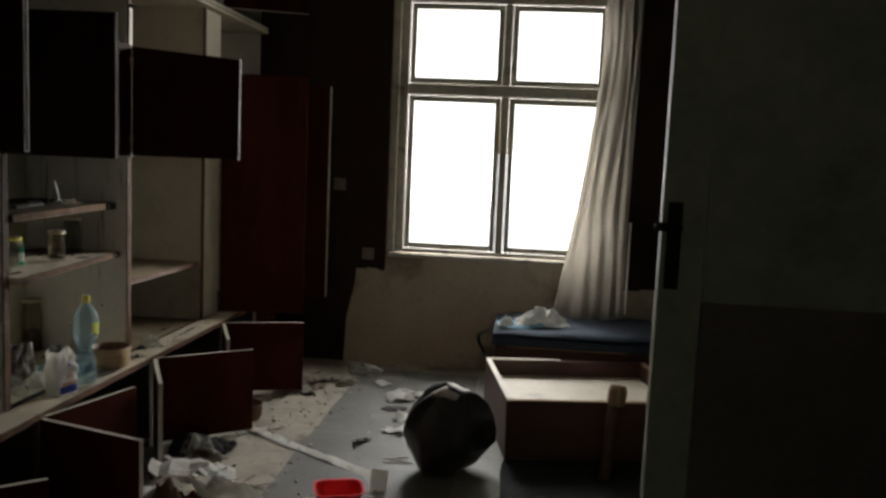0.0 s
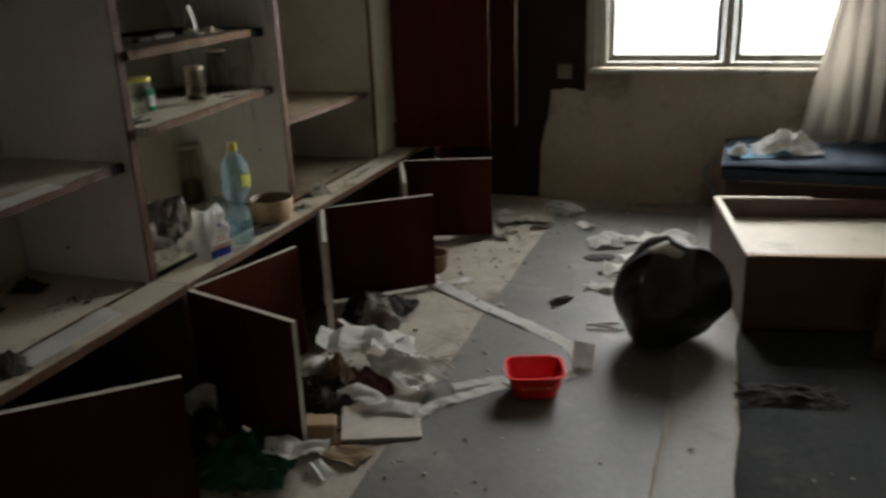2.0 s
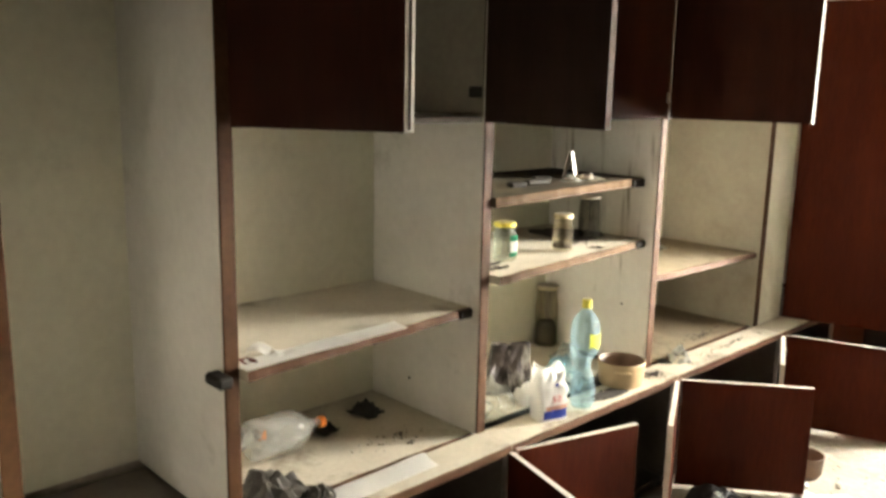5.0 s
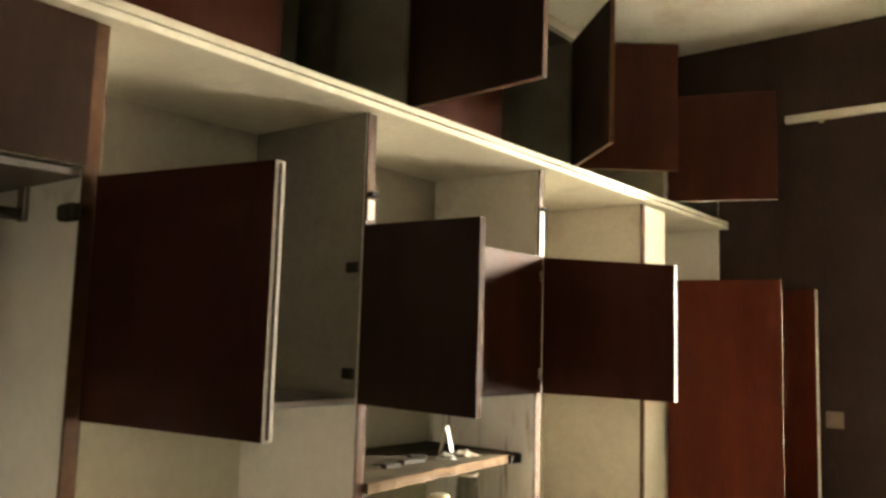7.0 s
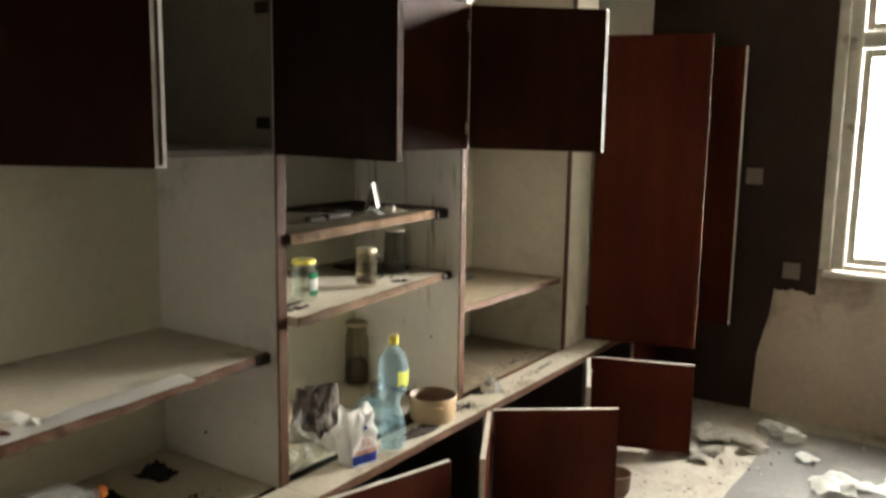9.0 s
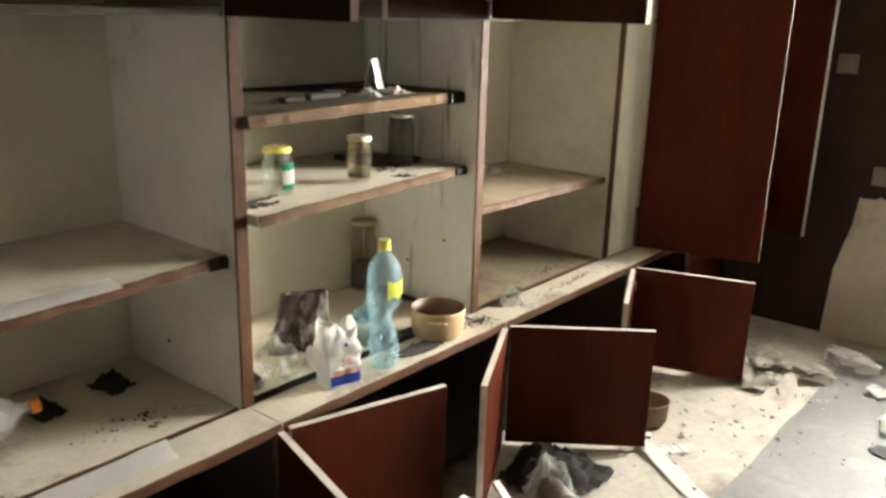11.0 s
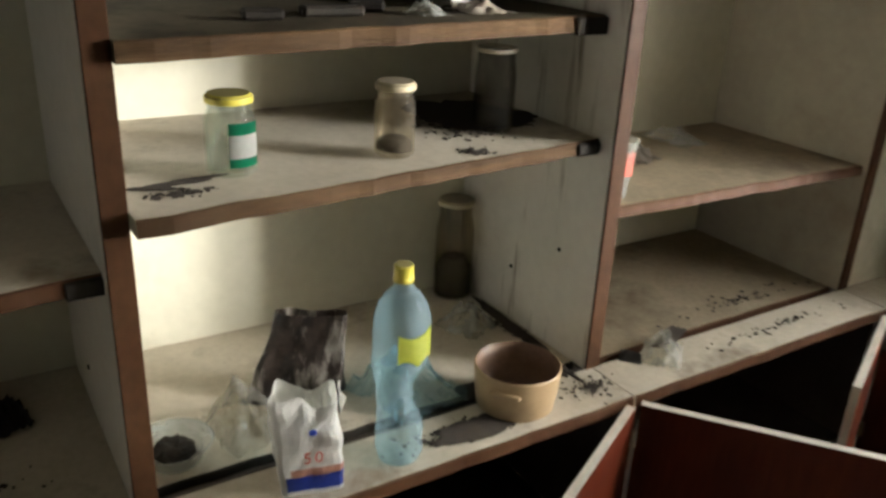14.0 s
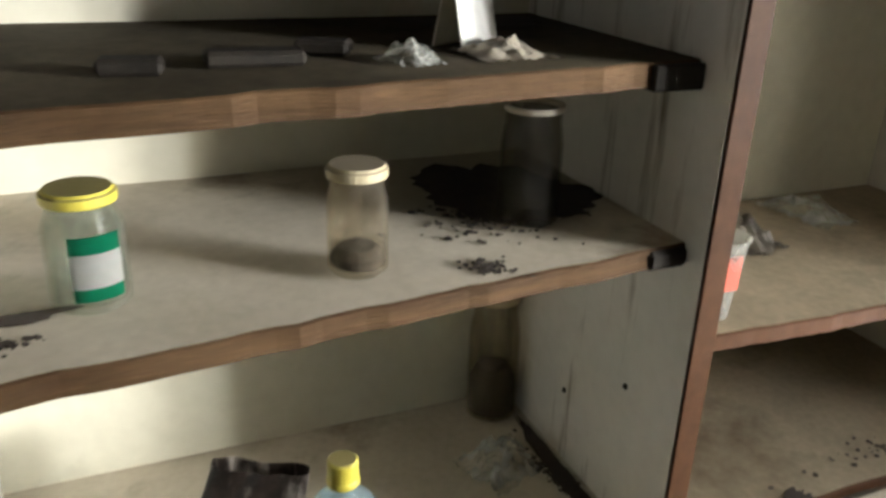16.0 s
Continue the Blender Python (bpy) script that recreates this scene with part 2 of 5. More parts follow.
FADED_PINK = material("faded_pink_print", (0.50, 0.26, 0.18), (0.62, 0.36, 0.27), 0.6, 12, 0.02)
BAG_RED = material("red_print", (0.45, 0.06, 0.03), (0.55, 0.10, 0.06), 0.5, 12, 0.02)
POUCH = material("black_silver_foil", (0.014, 0.010, 0.008), (0.075, 0.052, 0.040), 0.35, 9, 0.3, stain=(0.42, 0.38, 0.33), stain_scale=1.0, stain_at=0.57, stain_stretch=(30, 30, 7))
CERAMIC = material("tan_bowl_glaze", (0.33, 0.225, 0.115), (0.43, 0.30, 0.165), 0.42, 7, 0.06, stain=(0.25, 0.15, 0.08), stain_scale=6, stain_at=0.64)
BOWL_INSIDE = material("burnt_bowl_inside", (0.085, 0.045, 0.024), (0.17, 0.095, 0.052), 0.55, 9, 0.15)
SOIL_AND_SHADE = material("residue_and_gap_shade", (0.018, 0.013, 0.009), (0.05, 0.035, 0.024), 0.95, 40, 0.8)
JAR_GLASS = clear("clear_jar_glass", (0.96, 0.98, 0.95), (0.24, 0.25, 0.22), 0.86, 0.08)
DIRTY_GLASS = clear("dirty_jar_glass", (0.94, 0.92, 0.87), (0.30, 0.26, 0.20), 0.88, 0.10)
SMOKY_GLASS = clear("smoky_jar_glass", (0.84, 0.83, 0.80), (0.09, 0.085, 0.075), 0.86, 0.05)
BLUE_PET = clear("blue_bottle_plastic", (0.84, 0.955, 0.985), (0.50, 0.66, 0.73), 0.76, 0.08)
DULL_FILM = clear("dusty_clear_film", (0.95, 0.945, 0.92), (0.42, 0.41, 0.37), 0.76, 0.16)
FILM = clear("crumpled_clear_film", (0.96, 0.96, 0.94), (0.62, 0.62, 0.58), 0.60, 0.14)
PANE = glass("window_pane_glass", (0.95, 0.97, 0.96), 0.02, 1.05)


def net_cloth():
    m = bpy.data.materials.new("beige_net_curtain")
    m.use_nodes = True
    n, l = m.node_tree.nodes, m.node_tree.links
    p = n["Principled BSDF"]
    no = n.new("ShaderNodeTexNoise")
    no.inputs["Scale"].default_value, no.inputs["Detail"].default_value = 5, 7
    rp = n.new("ShaderNodeValToRGB")
    rp.color_ramp.elements[0].color, rp.color_ramp.elements[1].color = (0.30, 0.265, 0.22, 1), (0.48, 0.44, 0.38, 1)
    l.new(no.outputs[0], rp.inputs[0])
    l.new(rp.outputs[0], p.inputs["Base Color"])
    p.inputs["Roughness"].default_value = 0.95
    tr = n.new("ShaderNodeBsdfTranslucent")
    l.new(rp.outputs[0], tr.inputs[0])
    mx = n.new("ShaderNodeMixShader")
    mx.inputs[0].default_value = 0.5
    l.new(p.outputs[0], mx.inputs[1])
    l.new(tr.outputs[0], mx.inputs[2])
    l.new(mx.outputs[0], n["Material Output"].inputs[0])
    return m


NET = net_cloth()


# ---- building helpers ----
def thing(name, at, label="", category="", group="", kind="", turn=0.0):
    ob = new(name)
    ob.empty_display_size = 0.05
    ob.matrix_world = pose(*at, 0, 0, turn)
    return tagged(ob, label, category, group, kind)


def part(name, bm, mats, parent, label="", smooth=False, local=False):
    """Links a bmesh, in world coordinates unless local, as one mesh under its parent."""
    me = bpy.data.meshes.new(name)
    base = Matrix.Identity(4)
    if parent is not None and not local:
        chain = parent
        while chain is not None:
            base = chain.matrix_basis @ base
            chain = chain.parent
        bm.transform(base.inverted())
    bmesh.ops.recalc_face_normals(bm, faces=bm.faces[:])
    if smooth:
        for f in bm.faces:
            f.smooth = True
    bm.to_mesh(me)
    bm.free()
    for m in mats if isinstance(mats, (list, tuple)) else [mats]:
        me.materials.append(m)
    ob = new(name, me)
    if parent is not None:
        ob.parent = parent
    if label:
        ob["label"] = label
    return ob


def solid(name, bm, mats, label="", category="", kind="", group="", smooth=False):
    """A thing that is one mesh, with its origin at its base."""
    xs = [v.co for v in bm.verts]
    c = Vector((sum(v.x for v in xs) / len(xs), sum(v.y for v in xs) / len(xs), min(v.z for v in xs)))
    bm.transform(Matrix.Translation(-c))
    ob = part(name, bm, mats, None, smooth=smooth)
    ob.location = c
    return tagged(ob, label, category, group, kind)


def box(bm, x0, x1, y0, y1, z0, z1, bevel=0.0, m=None, slot=0):
    r = bmesh.ops.create_cube(bm, size=1)["verts"]
    bmesh.ops.transform(bm, verts=r, matrix=Matrix.Translation(((x0 + x1) / 2, (y0 + y1) / 2, (z0 + z1) / 2)) @ Matrix.Diagonal((x1 - x0, y1 - y0, z1 - z0, 1)))
    faces = set(f for v in r for f in v.link_faces)
    for f in faces:
        f.material_index = slot
    if bevel:
        edges = set(e for v in r for e in v.link_edges)
        g = bmesh.ops.bevel(bm, geom=list(edges), offset=bevel, segments=1, affect="EDGES")
        for f in g["faces"]:
            f.material_index = slot
        r = list(set(v for f in g["faces"] for v in f.verts))
    if m is not None:
        bmesh.ops.transform(bm, verts=r, matrix=m)
    return r


def boxed(*a, **k):
    bm = bmesh.new()
    box(bm, *a, **k)
    return bm


def lathe(profile, segments=28, at=(0, 0, 0), m=None):
    """A turned shape from (radius, height) pairs."""
    bm = bmesh.new()
    rings = []
    for r, z in profile:
        ring = [bm.verts.new((max(r, 1e-4) * math.cos(2 * math.pi * i / segments), max(r, 1e-4) * math.sin(2 * math.pi * i / segments), z)) for i in range(segments)]
        rings.append(ring)
    for a, b in zip(rings, rings[1:]):
        for i in range(segments):
            bm.faces.new((a[i], a[(i + 1) % segments], b[(i + 1) % segments], b[i]))
    bm.transform((Matrix.Translation(at) if m is None else m))
    return bm


def ruffled(bm, amount, scale=8.0, seed=0.0):
    for v in bm.verts:
        n = noise.noise_vector(v.co * scale + Vector((seed, seed * 1.7, -seed)))
        v.co += n * amount
    return bm


def sheet(w, d, nx, ny, fold, scale, seed, thick=0.0015):
    """A creased sheet of paper or film with its middle at the origin, lying on z = 0."""
    bm = bmesh.new()
    grid = [[None] * (ny + 1) for _ in range(nx + 1)]
    for i in range(nx + 1):
        for j in range(ny + 1):
            x, y = w * (i / nx - 0.5), d * (j / ny - 0.5)
            z = fold * abs(noise.noise(Vector((x * scale + seed, y * scale - seed, seed * 0.7)))) * 2
            jag = 0.12 * noise.noise(Vector((x * 9 + seed, y * 9, seed)))
            grid[i][j] = bm.verts.new((x * (1 + jag), y * (1 - jag), z))
    for i in range(nx):
        for j in range(ny):
            bm.faces.new((grid[i][j], grid[i + 1][j], grid[i + 1][j + 1], grid[i][j + 1]))
    g = bmesh.ops.solidify(bm, geom=bm.faces[:], thickness=thick)
    low = min(v.co.z for v in bm.verts)
    for v in bm.verts:
        v.co.z -= low
    return bm


# ---- the room ----
WEST, EAST, SOUTH, NORTH, TOP = -2.93, 0.64, 2.3, 8.68, 3.16
WX0, WX1, WZ0, WZ1 = -1.49, -0.12, 0.765, 2.44


def wall(name, bm, mats, label):
    return solid(name, bm, mats, label, "wall", "structure")


floor_bm = boxed(WEST - 0.3, EAST + 0.3, SOUTH - 0.3, NORTH + 0.35, -0.2, 0.0)
solid("floor", floor_bm, CONCRETE, "dusty pale screed floor strewn with rubbish", "floor", "structure")
solid("ceiling", boxed(WEST - 0.3, EAST + 0.3, SOUTH - 0.3, NORTH + 0.35, TOP, TOP + 0.2), CEILING, "cream painted ceiling with brown stains", "ceiling", "structure")
wall("wall_west", boxed(WEST - 0.3, WEST, SOUTH - 0.3, NORTH + 0.35, 0, TOP), PLASTER, "stained plaster wall behind the cupboards")
bm = bmesh.new()
box(bm, WEST, -1.02, SOUTH - 0.3, SOUTH, 0, TOP)
box(bm, -0.08, EAST, SOUTH - 0.3, SOUTH, 0, TOP)
box(bm, -1.02, -0.08, SOUTH - 0.3, SOUTH, 2.06, TOP)
wall("wall_south", bm, WALLPAPER, "dark wallpapered wall with the entrance doorway")
bm = bmesh.new()
box(bm, -1.9, -1.8, SOUTH - 2.3, SOUTH - 0.3, 0, 2.6)
box(bm, 0.8, 0.9, SOUTH - 2.3, SOUTH - 0.3, 0, 2.6)
box(bm, -1.9, 0.9, SOUTH - 2.4, SOUTH - 2.3, 0, 2.6)
box(bm, -1.9, 0.9, SOUTH - 2.4, SOUTH - 0.3, 2.6, 2.7)
box(bm, -1.9, 0.9, SOUTH - 2.4, SOUTH - 0.3, -0.2, -0.002)
wall("wall_hall", bm, PLASTER, "plain plaster walls of the hall behind the doorway")
bm = bmesh.new()
box(bm, EAST, EAST + 0.3, SOUTH - 0.3, 5.44, 0, TOP)
box(bm, EAST, EAST + 0.3, 6.36, NORTH + 0.35, 0, TOP)
box(bm, EAST, EAST + 0.3, 5.44, 6.36, 2.12, TOP)
wall("wall_east", bm, WALLPAPER, "dark wallpapered wall with a doorway")
# a dim room lies beyond the doorway
bm = bmesh.new()
box(bm, EAST + 1.9, EAST + 2.0, 4.7, 7.1, 0, 2.6)
box(bm, EAST + 0.3, EAST + 1.9, 4.6, 4.7, 0, 2.6)
box(bm, EAST + 0.3, EAST + 1.9, 7.1, 7.2, 0, 2.6)
box(bm, EAST + 0.3, EAST + 2.0, 4.6, 7.2, 2.6, 2.7)
box(bm, EAST + 0.3, EAST + 2.0, 4.6, 7.2, -0.2, -0.1)
wall("wall_passage", bm, PLASTER, "plain plaster walls of the passage behind the door")

# window wall: bare plaster under a torn sheet of dark paper
bm = bmesh.new()
box(bm, WEST, WX0, NORTH, NORTH + 0.35, 0, TOP)
box(bm, WX1, EAST, NORTH, NORTH + 0.35, 0, TOP)
box(bm, WX0, WX1, NORTH, NORTH + 0.35, WZ1, TOP)
box(bm, WX0, WX1, NORTH, NORTH + 0.35, 0, WZ0 - 0.03)
wall("wall_north", bm, PLASTER, "stained bare plaster wall round the window")


def torn_paper(x0, x1, top, edge, seed):
    """Wallpaper with a ragged lower edge; edge gives its height along x."""
    bm = bmesh.new()
    n = max(4, int((x1 - x0) / 0.012))
    prev = None
    for k in range(n + 1):
        x = x0 + (x1 - x0) * k / n
        z = max(0.004, edge(x) + 0.05 * noise.noise(Vector((x * 5, seed, 7))) + 0.03 * noise.noise(Vector((x * 9, seed, 0))) + 0.012 * noise.noise(Vector((x * 45, seed, 3))))
        row = [bm.verts.new((x, NORTH - 0.0035, z)), bm.verts.new((x, NORTH - 0.0035, top)), bm.verts.new((x, NORTH - 0.0005, top)), bm.verts.new((x, NORTH - 0.0005, z))]
        if prev:
            for m in range(4):
                bm.faces.new((prev[m], prev[(m + 1) % 4], row[(m + 1) % 4], row[m]))
        prev = row
    return bm


bm = torn_paper(WEST + 0.003, WX0 - 0.055, TOP - 0.002, lambda x: 0.64 if x > -1.74 else (0.30 + 0.25 * (x + 1.80) / 0.06 if x > -1.80 else 0.0), 1.0)
solid("wallpaper", bm, WALLPAPER, "dark brown wallpaper torn off along its lower edge", "wallpaper", "structure")
bm = torn_paper(WX1 + 0.055, EAST - 0.002, TOP - 0.002, lambda x: 0.60, 2.0)
solid("wallpaper", bm, WALLPAPER, "dark brown wallpaper torn off along its lower edge", "wallpaper", "structure")
bm = torn_paper(WX0 - 0.054, WX1 + 0.054, TOP - 0.002, lambda x: WZ1 + 0.09, 3.0)
solid("wallpaper", bm, WALLPAPER, "dark brown wallpaper above the window", "wallpaper", "structure")


def lino(name, x0, x1, y0, y1, mat, label, seed):
    bm = bmesh.new()
    nx, ny = 8, 60
    g = []
    for i in range(nx + 1):
        row = []
        for j in range(ny + 1):
            x, y = x0 + (x1 - x0) * i / nx, y0 + (y1 - y0) * j / ny
            if i in (0, nx):
                x += 0.018 * noise.noise(Vector((seed, y * 3.1, 0.3))) + 0.006 * noise.noise(Vector((seed, y * 17, 0.9)))
            row.append(bm.verts.new((x, y, 0.004)))
        g.append(row)
    for i in range(nx):
        for j in range(ny):
            bm.faces.new((g[i][j], g[i + 1][j], g[i + 1][j + 1], g[i][j + 1]))
    r = bmesh.ops.extrude_face_region(bm, geom=bm.faces[:])
    for v in r["geom"]:
        if isinstance(v, bmesh.types.BMVert):
            v.co.z -= 0.0035
    return solid(name, bm, mat, label, "linoleum", "structure")


lino("floor_linoleum", -1.63, -0.875, 3.0, 8.5, LINO, "worn grey linoleum sheet on the floor", 1.0)
lino("floor_linoleum_strip", -0.868, -0.675, 3.0, 8.5, LINO_LIGHT, "paler worn strip between two linoleum sheets", 2.0)
lino("floor_linoleum_far", -0.668, 0.63, 3.0, 8.5, LINO_DARK, "dark worn linoleum sheet on the floor", 3.0)


def window():
    w = thing("window_1", (-0.805, NORTH, WZ0), "four-light wooden casement window with peeling paint", "window", kind="structure")
    y0, y1 = NORTH + 0.01, NORTH + 0.09
    part("window_frame", boxed(WX0, WX0 + 0.055, y0, y1, WZ0, WZ1, bevel=0.005), WINDOW_PAINT, w)
    part("window_frame", boxed(WX1 - 0.055, WX1, y0, y1, WZ0, WZ1, bevel=0.005), WINDOW_PAINT, w)
    part("window_frame", boxed(WX0 + 0.055, WX1 - 0.055, y0, y1, WZ1 - 0.05, WZ1, bevel=0.005), WINDOW_PAINT, w)
    part("window_frame", boxed(WX0 + 0.055, WX1 - 0.055, y0, y1, WZ0, WZ0 + 0.025, bevel=0.004), WINDOW_PAINT, w)
    part("transom", boxed(WX0 + 0.055, WX1 - 0.055, y0 - 0.012, y1, 1.80, 1.875, bevel=0.008), WINDOW_PAINT, w, "grey wooden transom bar")
    part("mullion", boxed(-0.825, -0.775, y0 - 0.006, y1, WZ0 + 0.025, 1.80, bevel=0.006), WINDOW_PAINT, w)
    part("mullion", boxed(-0.825, -0.775, y0 - 0.006, y1, 1.875, WZ1 - 0.05, bevel=0.006), WINDOW_PAINT, w)
    for xa, xb in ((WX0 + 0.06, -0.83), (-0.77, WX1 - 0.06)):
        for za, zb in ((WZ0 + 0.03, 1.795), (1.88, WZ1 - 0.055)):
            bm = bmesh.new()
            s = 0.036
            box(bm, xa, xa + s, y0 + 0.02, y0 + 0.055, za, zb, 0.004)
            box(bm, xb - s, xb, y0 + 0.02, y0 + 0.055, za, zb, 0.004)
            box(bm, xa + s, xb - s, y0 + 0.02, y0 + 0.055, za, za + s, 0.004)
            box(bm, xa + s, xb - s, y0 + 0.02, y0 + 0.055, zb - s, zb, 0.004)
            c = part("casement", bm, WINDOW_PAINT, w)
            p = part("pane", boxed(xa + s - 0.004, xb - s + 0.004, y0 + 0.036, y0 + 0.040, za + s - 0.004, zb - s + 0.004), PANE, c)
            p.visible_shadow = False
    bm = bmesh.new()
    box(bm, -1.345, -1.165, y1 - 0.012, y1 - 0.006, 1.302, 1.312)
    box(bm, -1.262, -1.252, y1 - 0.018, y1 - 0.0125, 1.23, 1.385)
    part("cross_bar", bm, WINDOW_PAINT, w, "thin metal cross behind the pane")
    part("window_sill", boxed(WX0 - 0.03, WX1 + 0.03, NORTH - 0.05, NORTH + 0.01, WZ0 - 0.03, WZ0 - 0.002, bevel=0.006), WINDOW_PAINT, w, "weathered sill board")
    bm = bmesh.new()
    box(bm, WX0 - 0.05, WX0, NORTH - 0.022, NORTH, WZ0, WZ1 + 0.05, 0.004)
    box(bm, WX1, WX1 + 0.05, NORTH - 0.022, NORTH, WZ0, WZ1 + 0.05, 0.004)
    box(bm, WX0, WX1, NORTH - 0.022, NORTH, WZ1, WZ1 + 0.05, 0.004)
    part("architrave", bm, WINDOW_PAINT, w)


window()

# ---- the wall unit ----
XF, XB, XL = -2.42, -2.90, -2.287      # front of the uprights, back panel, front of the ledge
ZL = 0.43                              # top of the ledge
P = [3.80, 4.69, 5.150, 5.961, 6.857, 7.712, 8.655]
STILE = 7.955                          # north end of the filler stile beside the window cabinet
HALF = 0.018


def leaf(name, parent, hx, hy, width, z0, z1, heading, thick=0.018, label="", tip=None, face=LAMINATE, back=None, edge=None, groove=False):
    """A flat door leaf: heading is the way it points from its hinge, in degrees from +x."""
    bm = bmesh.new()
    r = box(bm, 0.002, width, -thick / 2, thick / 2, z0, z1, 0.0)
    for f in bm.faces:
        n = f.normal
        f.material_index = 0 if n.y > 0.5 else (1 if n.y < -0.5 else 2)
    bm.normal_update()
    for f in bm.faces:
        f.material_index = 0 if f.normal.y > 0.5 else (1 if f.normal.y < -0.5 else 2)
    if tip:
        for v in bm.verts:
            if v.co.x > width / 2:
                v.co.z = tip[0] if v.co.z < (z0 + z1) / 2 else tip[1]
    bm.transform(pose(hx, hy, 0, 0, 0, heading))
    d = part(name, bm, [face, back or face, edge or EDGE], parent, label)
    if groove:
        lo, hi = tip or (z0, z1)
        part("edge_groove", boxed(width - 0.001, width + 0.0012, -0.0025, 0.0025, lo + 0.004, hi - 0.004, m=pose(hx, hy, 0, 0, 0, heading)), LAMINATE_DARK, d, "dark groove along the pale board edge")
    for z in (z0 + 0.07, z1 - 0.07):
        hb = lathe([(0.0, -0.018), (0.007, -0.018), (0.007, 0.018), (0.0, 0.018)], 10, m=pose(hx, hy, z, 0, 0, heading) @ pose(0.004, 0.0125, 0))
        part("hinge", hb, STEEL, d, smooth=True)
    return d


def boards(parent, name, spans, mats, label=""):
    for s in spans:
        part(name, boxed(*s, bevel=0.0015), mats, parent, label)


def upright(parent, y, z0, z1, south=None, north=None):
    """A double side panel with a veneered front edge."""
    part("side_panel", boxed(XB, XF, y - HALF, y - 0.0005, z0, z1), south or GREY_SIDE, parent)
    part("side_panel", boxed(XB, XF, y + 0.0005, y + HALF, z0, z1), north or GREY_SIDE, parent)
    bm = bmesh.new()
    box(bm, XF, XF + 0.006, y - HALF, y + HALF, z0, z1, 0.0015)
    part("edge_strip", bm, WOOD_EDGE, parent, "worn red-brown veneered front edge")


def worn_board(x0, x1, y0, y1, z0, z1, seed, chip=0.006, skew=0.0):
    """A shelf board with a chipped, slightly wandering front edge."""
    bm = bmesh.new()
    n = 36
    rows = []
    for j in range(n + 1):
        y = y0 + (y1 - y0) * j / n
        e = x1 + skew * j / n + chip * noise.noise(Vector((seed, y * 14, 0.1))) + 0.4 * chip * noise.noise(Vector((seed, y * 60, 0.5)))
        s = 0.002 * noise.noise(Vector((seed, y * 5, 2.0)))
        rows.append([bm.verts.new((x0, y, z0 + s)), bm.verts.new((e, y, z0 + s + 0.002)), bm.verts.new((e - 0.002, y, z1 + s - 0.002)), bm.verts.new((e - 0.006, y, z1 + s)), bm.verts.new((x0, y, z1 + s))])
    for a, b in zip(rows, rows[1:]):
        for k in range(5):
            f = bm.faces.new((a[k], a[(k + 1) % 5], b[(k + 1) % 5], b[k]))
            f.material_index = 1 if k in (1, 2) else 0
    bm.faces.new(rows[0])
    bm.faces.new(rows[-1][::-1])
    return bm


def unit(i, label):
    ya, yb = P[i], P[i + 1]
    u = thing("cabinet_unit", ((XF + XB) / 2, (ya + yb) / 2, ZL), label, "cabinet", "wall unit cabinets")
    return u, ya + HALF, yb - HALF


SECTION_LABELS = {
    1: "tall open wardrobe section of cream board with a hanging rail",
    2: "open shelf cabinet in cream board with mahogany doors hanging open",
    3: "open shelf cabinet with jars, its upper mahogany doors shut",
    4: "open shelf cabinet in cream board with one mahogany door ajar",
    5: "tall mahogany cabinet beside the window with opened doors",
}

# uprights belong to the section north of them, the first one to the wardrobe
units = {}
for i in range(1, 6):
    u, a, b = unit(i, SECTION_LABELS[i])
    units[i] = (u, a, b)
    upright(u, P[i], ZL, 2.15, {4: STREAKED_SIDE, 5: SHADED_GRIMY_SIDE}.get(i), SHADED_GRIMY_SIDE if i == 4 else None)
    part("back_panel", boxed(XB - 0.012, XB, P[i] - (HALF if i == 1 else -HALF), b, ZL, 2.15), CREAM, u, "cream fibreboard back with faint stains")
    if i == 5:
        part("side_panel", boxed(XB, XF, b, b + HALF, ZL, 2.15), GREY_SIDE, u)
    if i > 1:
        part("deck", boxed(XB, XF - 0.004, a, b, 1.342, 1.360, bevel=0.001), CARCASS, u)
    # thin sheets added over the panels to darken the upper recesses like shade
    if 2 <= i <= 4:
        part("upper_back", boxed(XB, XB + 0.004, a, b - 0.006, 1.361, 2.149), SHADED_GRIMY_SIDE, u, "thin brownish sheet, darkened for the shade of the upper back")
        part("upper_side", boxed(XB + 0.005, XF - 0.003, b - 0.005, b - 0.0005, 1.361, 2.149), DULL_BOARD if i == 2 else SHADED_GRIMY_SIDE, u, "thin brownish sheet, darkened for the shade of the upper side")
    if i == 1:
        part("deck", boxed(XB, XF - 0.004, a, b, 1.825, 1.843, bevel=0.001), CARCASS, u)

u, a, b = units[1]
part("rail", lathe([(0.0, 0), (0.013, 0), (0.013, b - a - 0.01), (0.0, b - a - 0.01)], 14, m=pose(-2.65, b - 0.005, 1.765, 90, 0, 0)), STEEL, u, "dark steel hanging rail", smooth=True)
part("rail_bracket", boxed(-2.668, -2.632, b - 0.012, b, 1.75, 1.825, bevel=0.003), STEEL, u)
leaf("door", u, XF + 0.012, P[1] + 0.02, 0.42, 1.845, 2.145, 90, label="dark shut door", face=LAMINATE_DARK, back=LAMINATE_DARK)

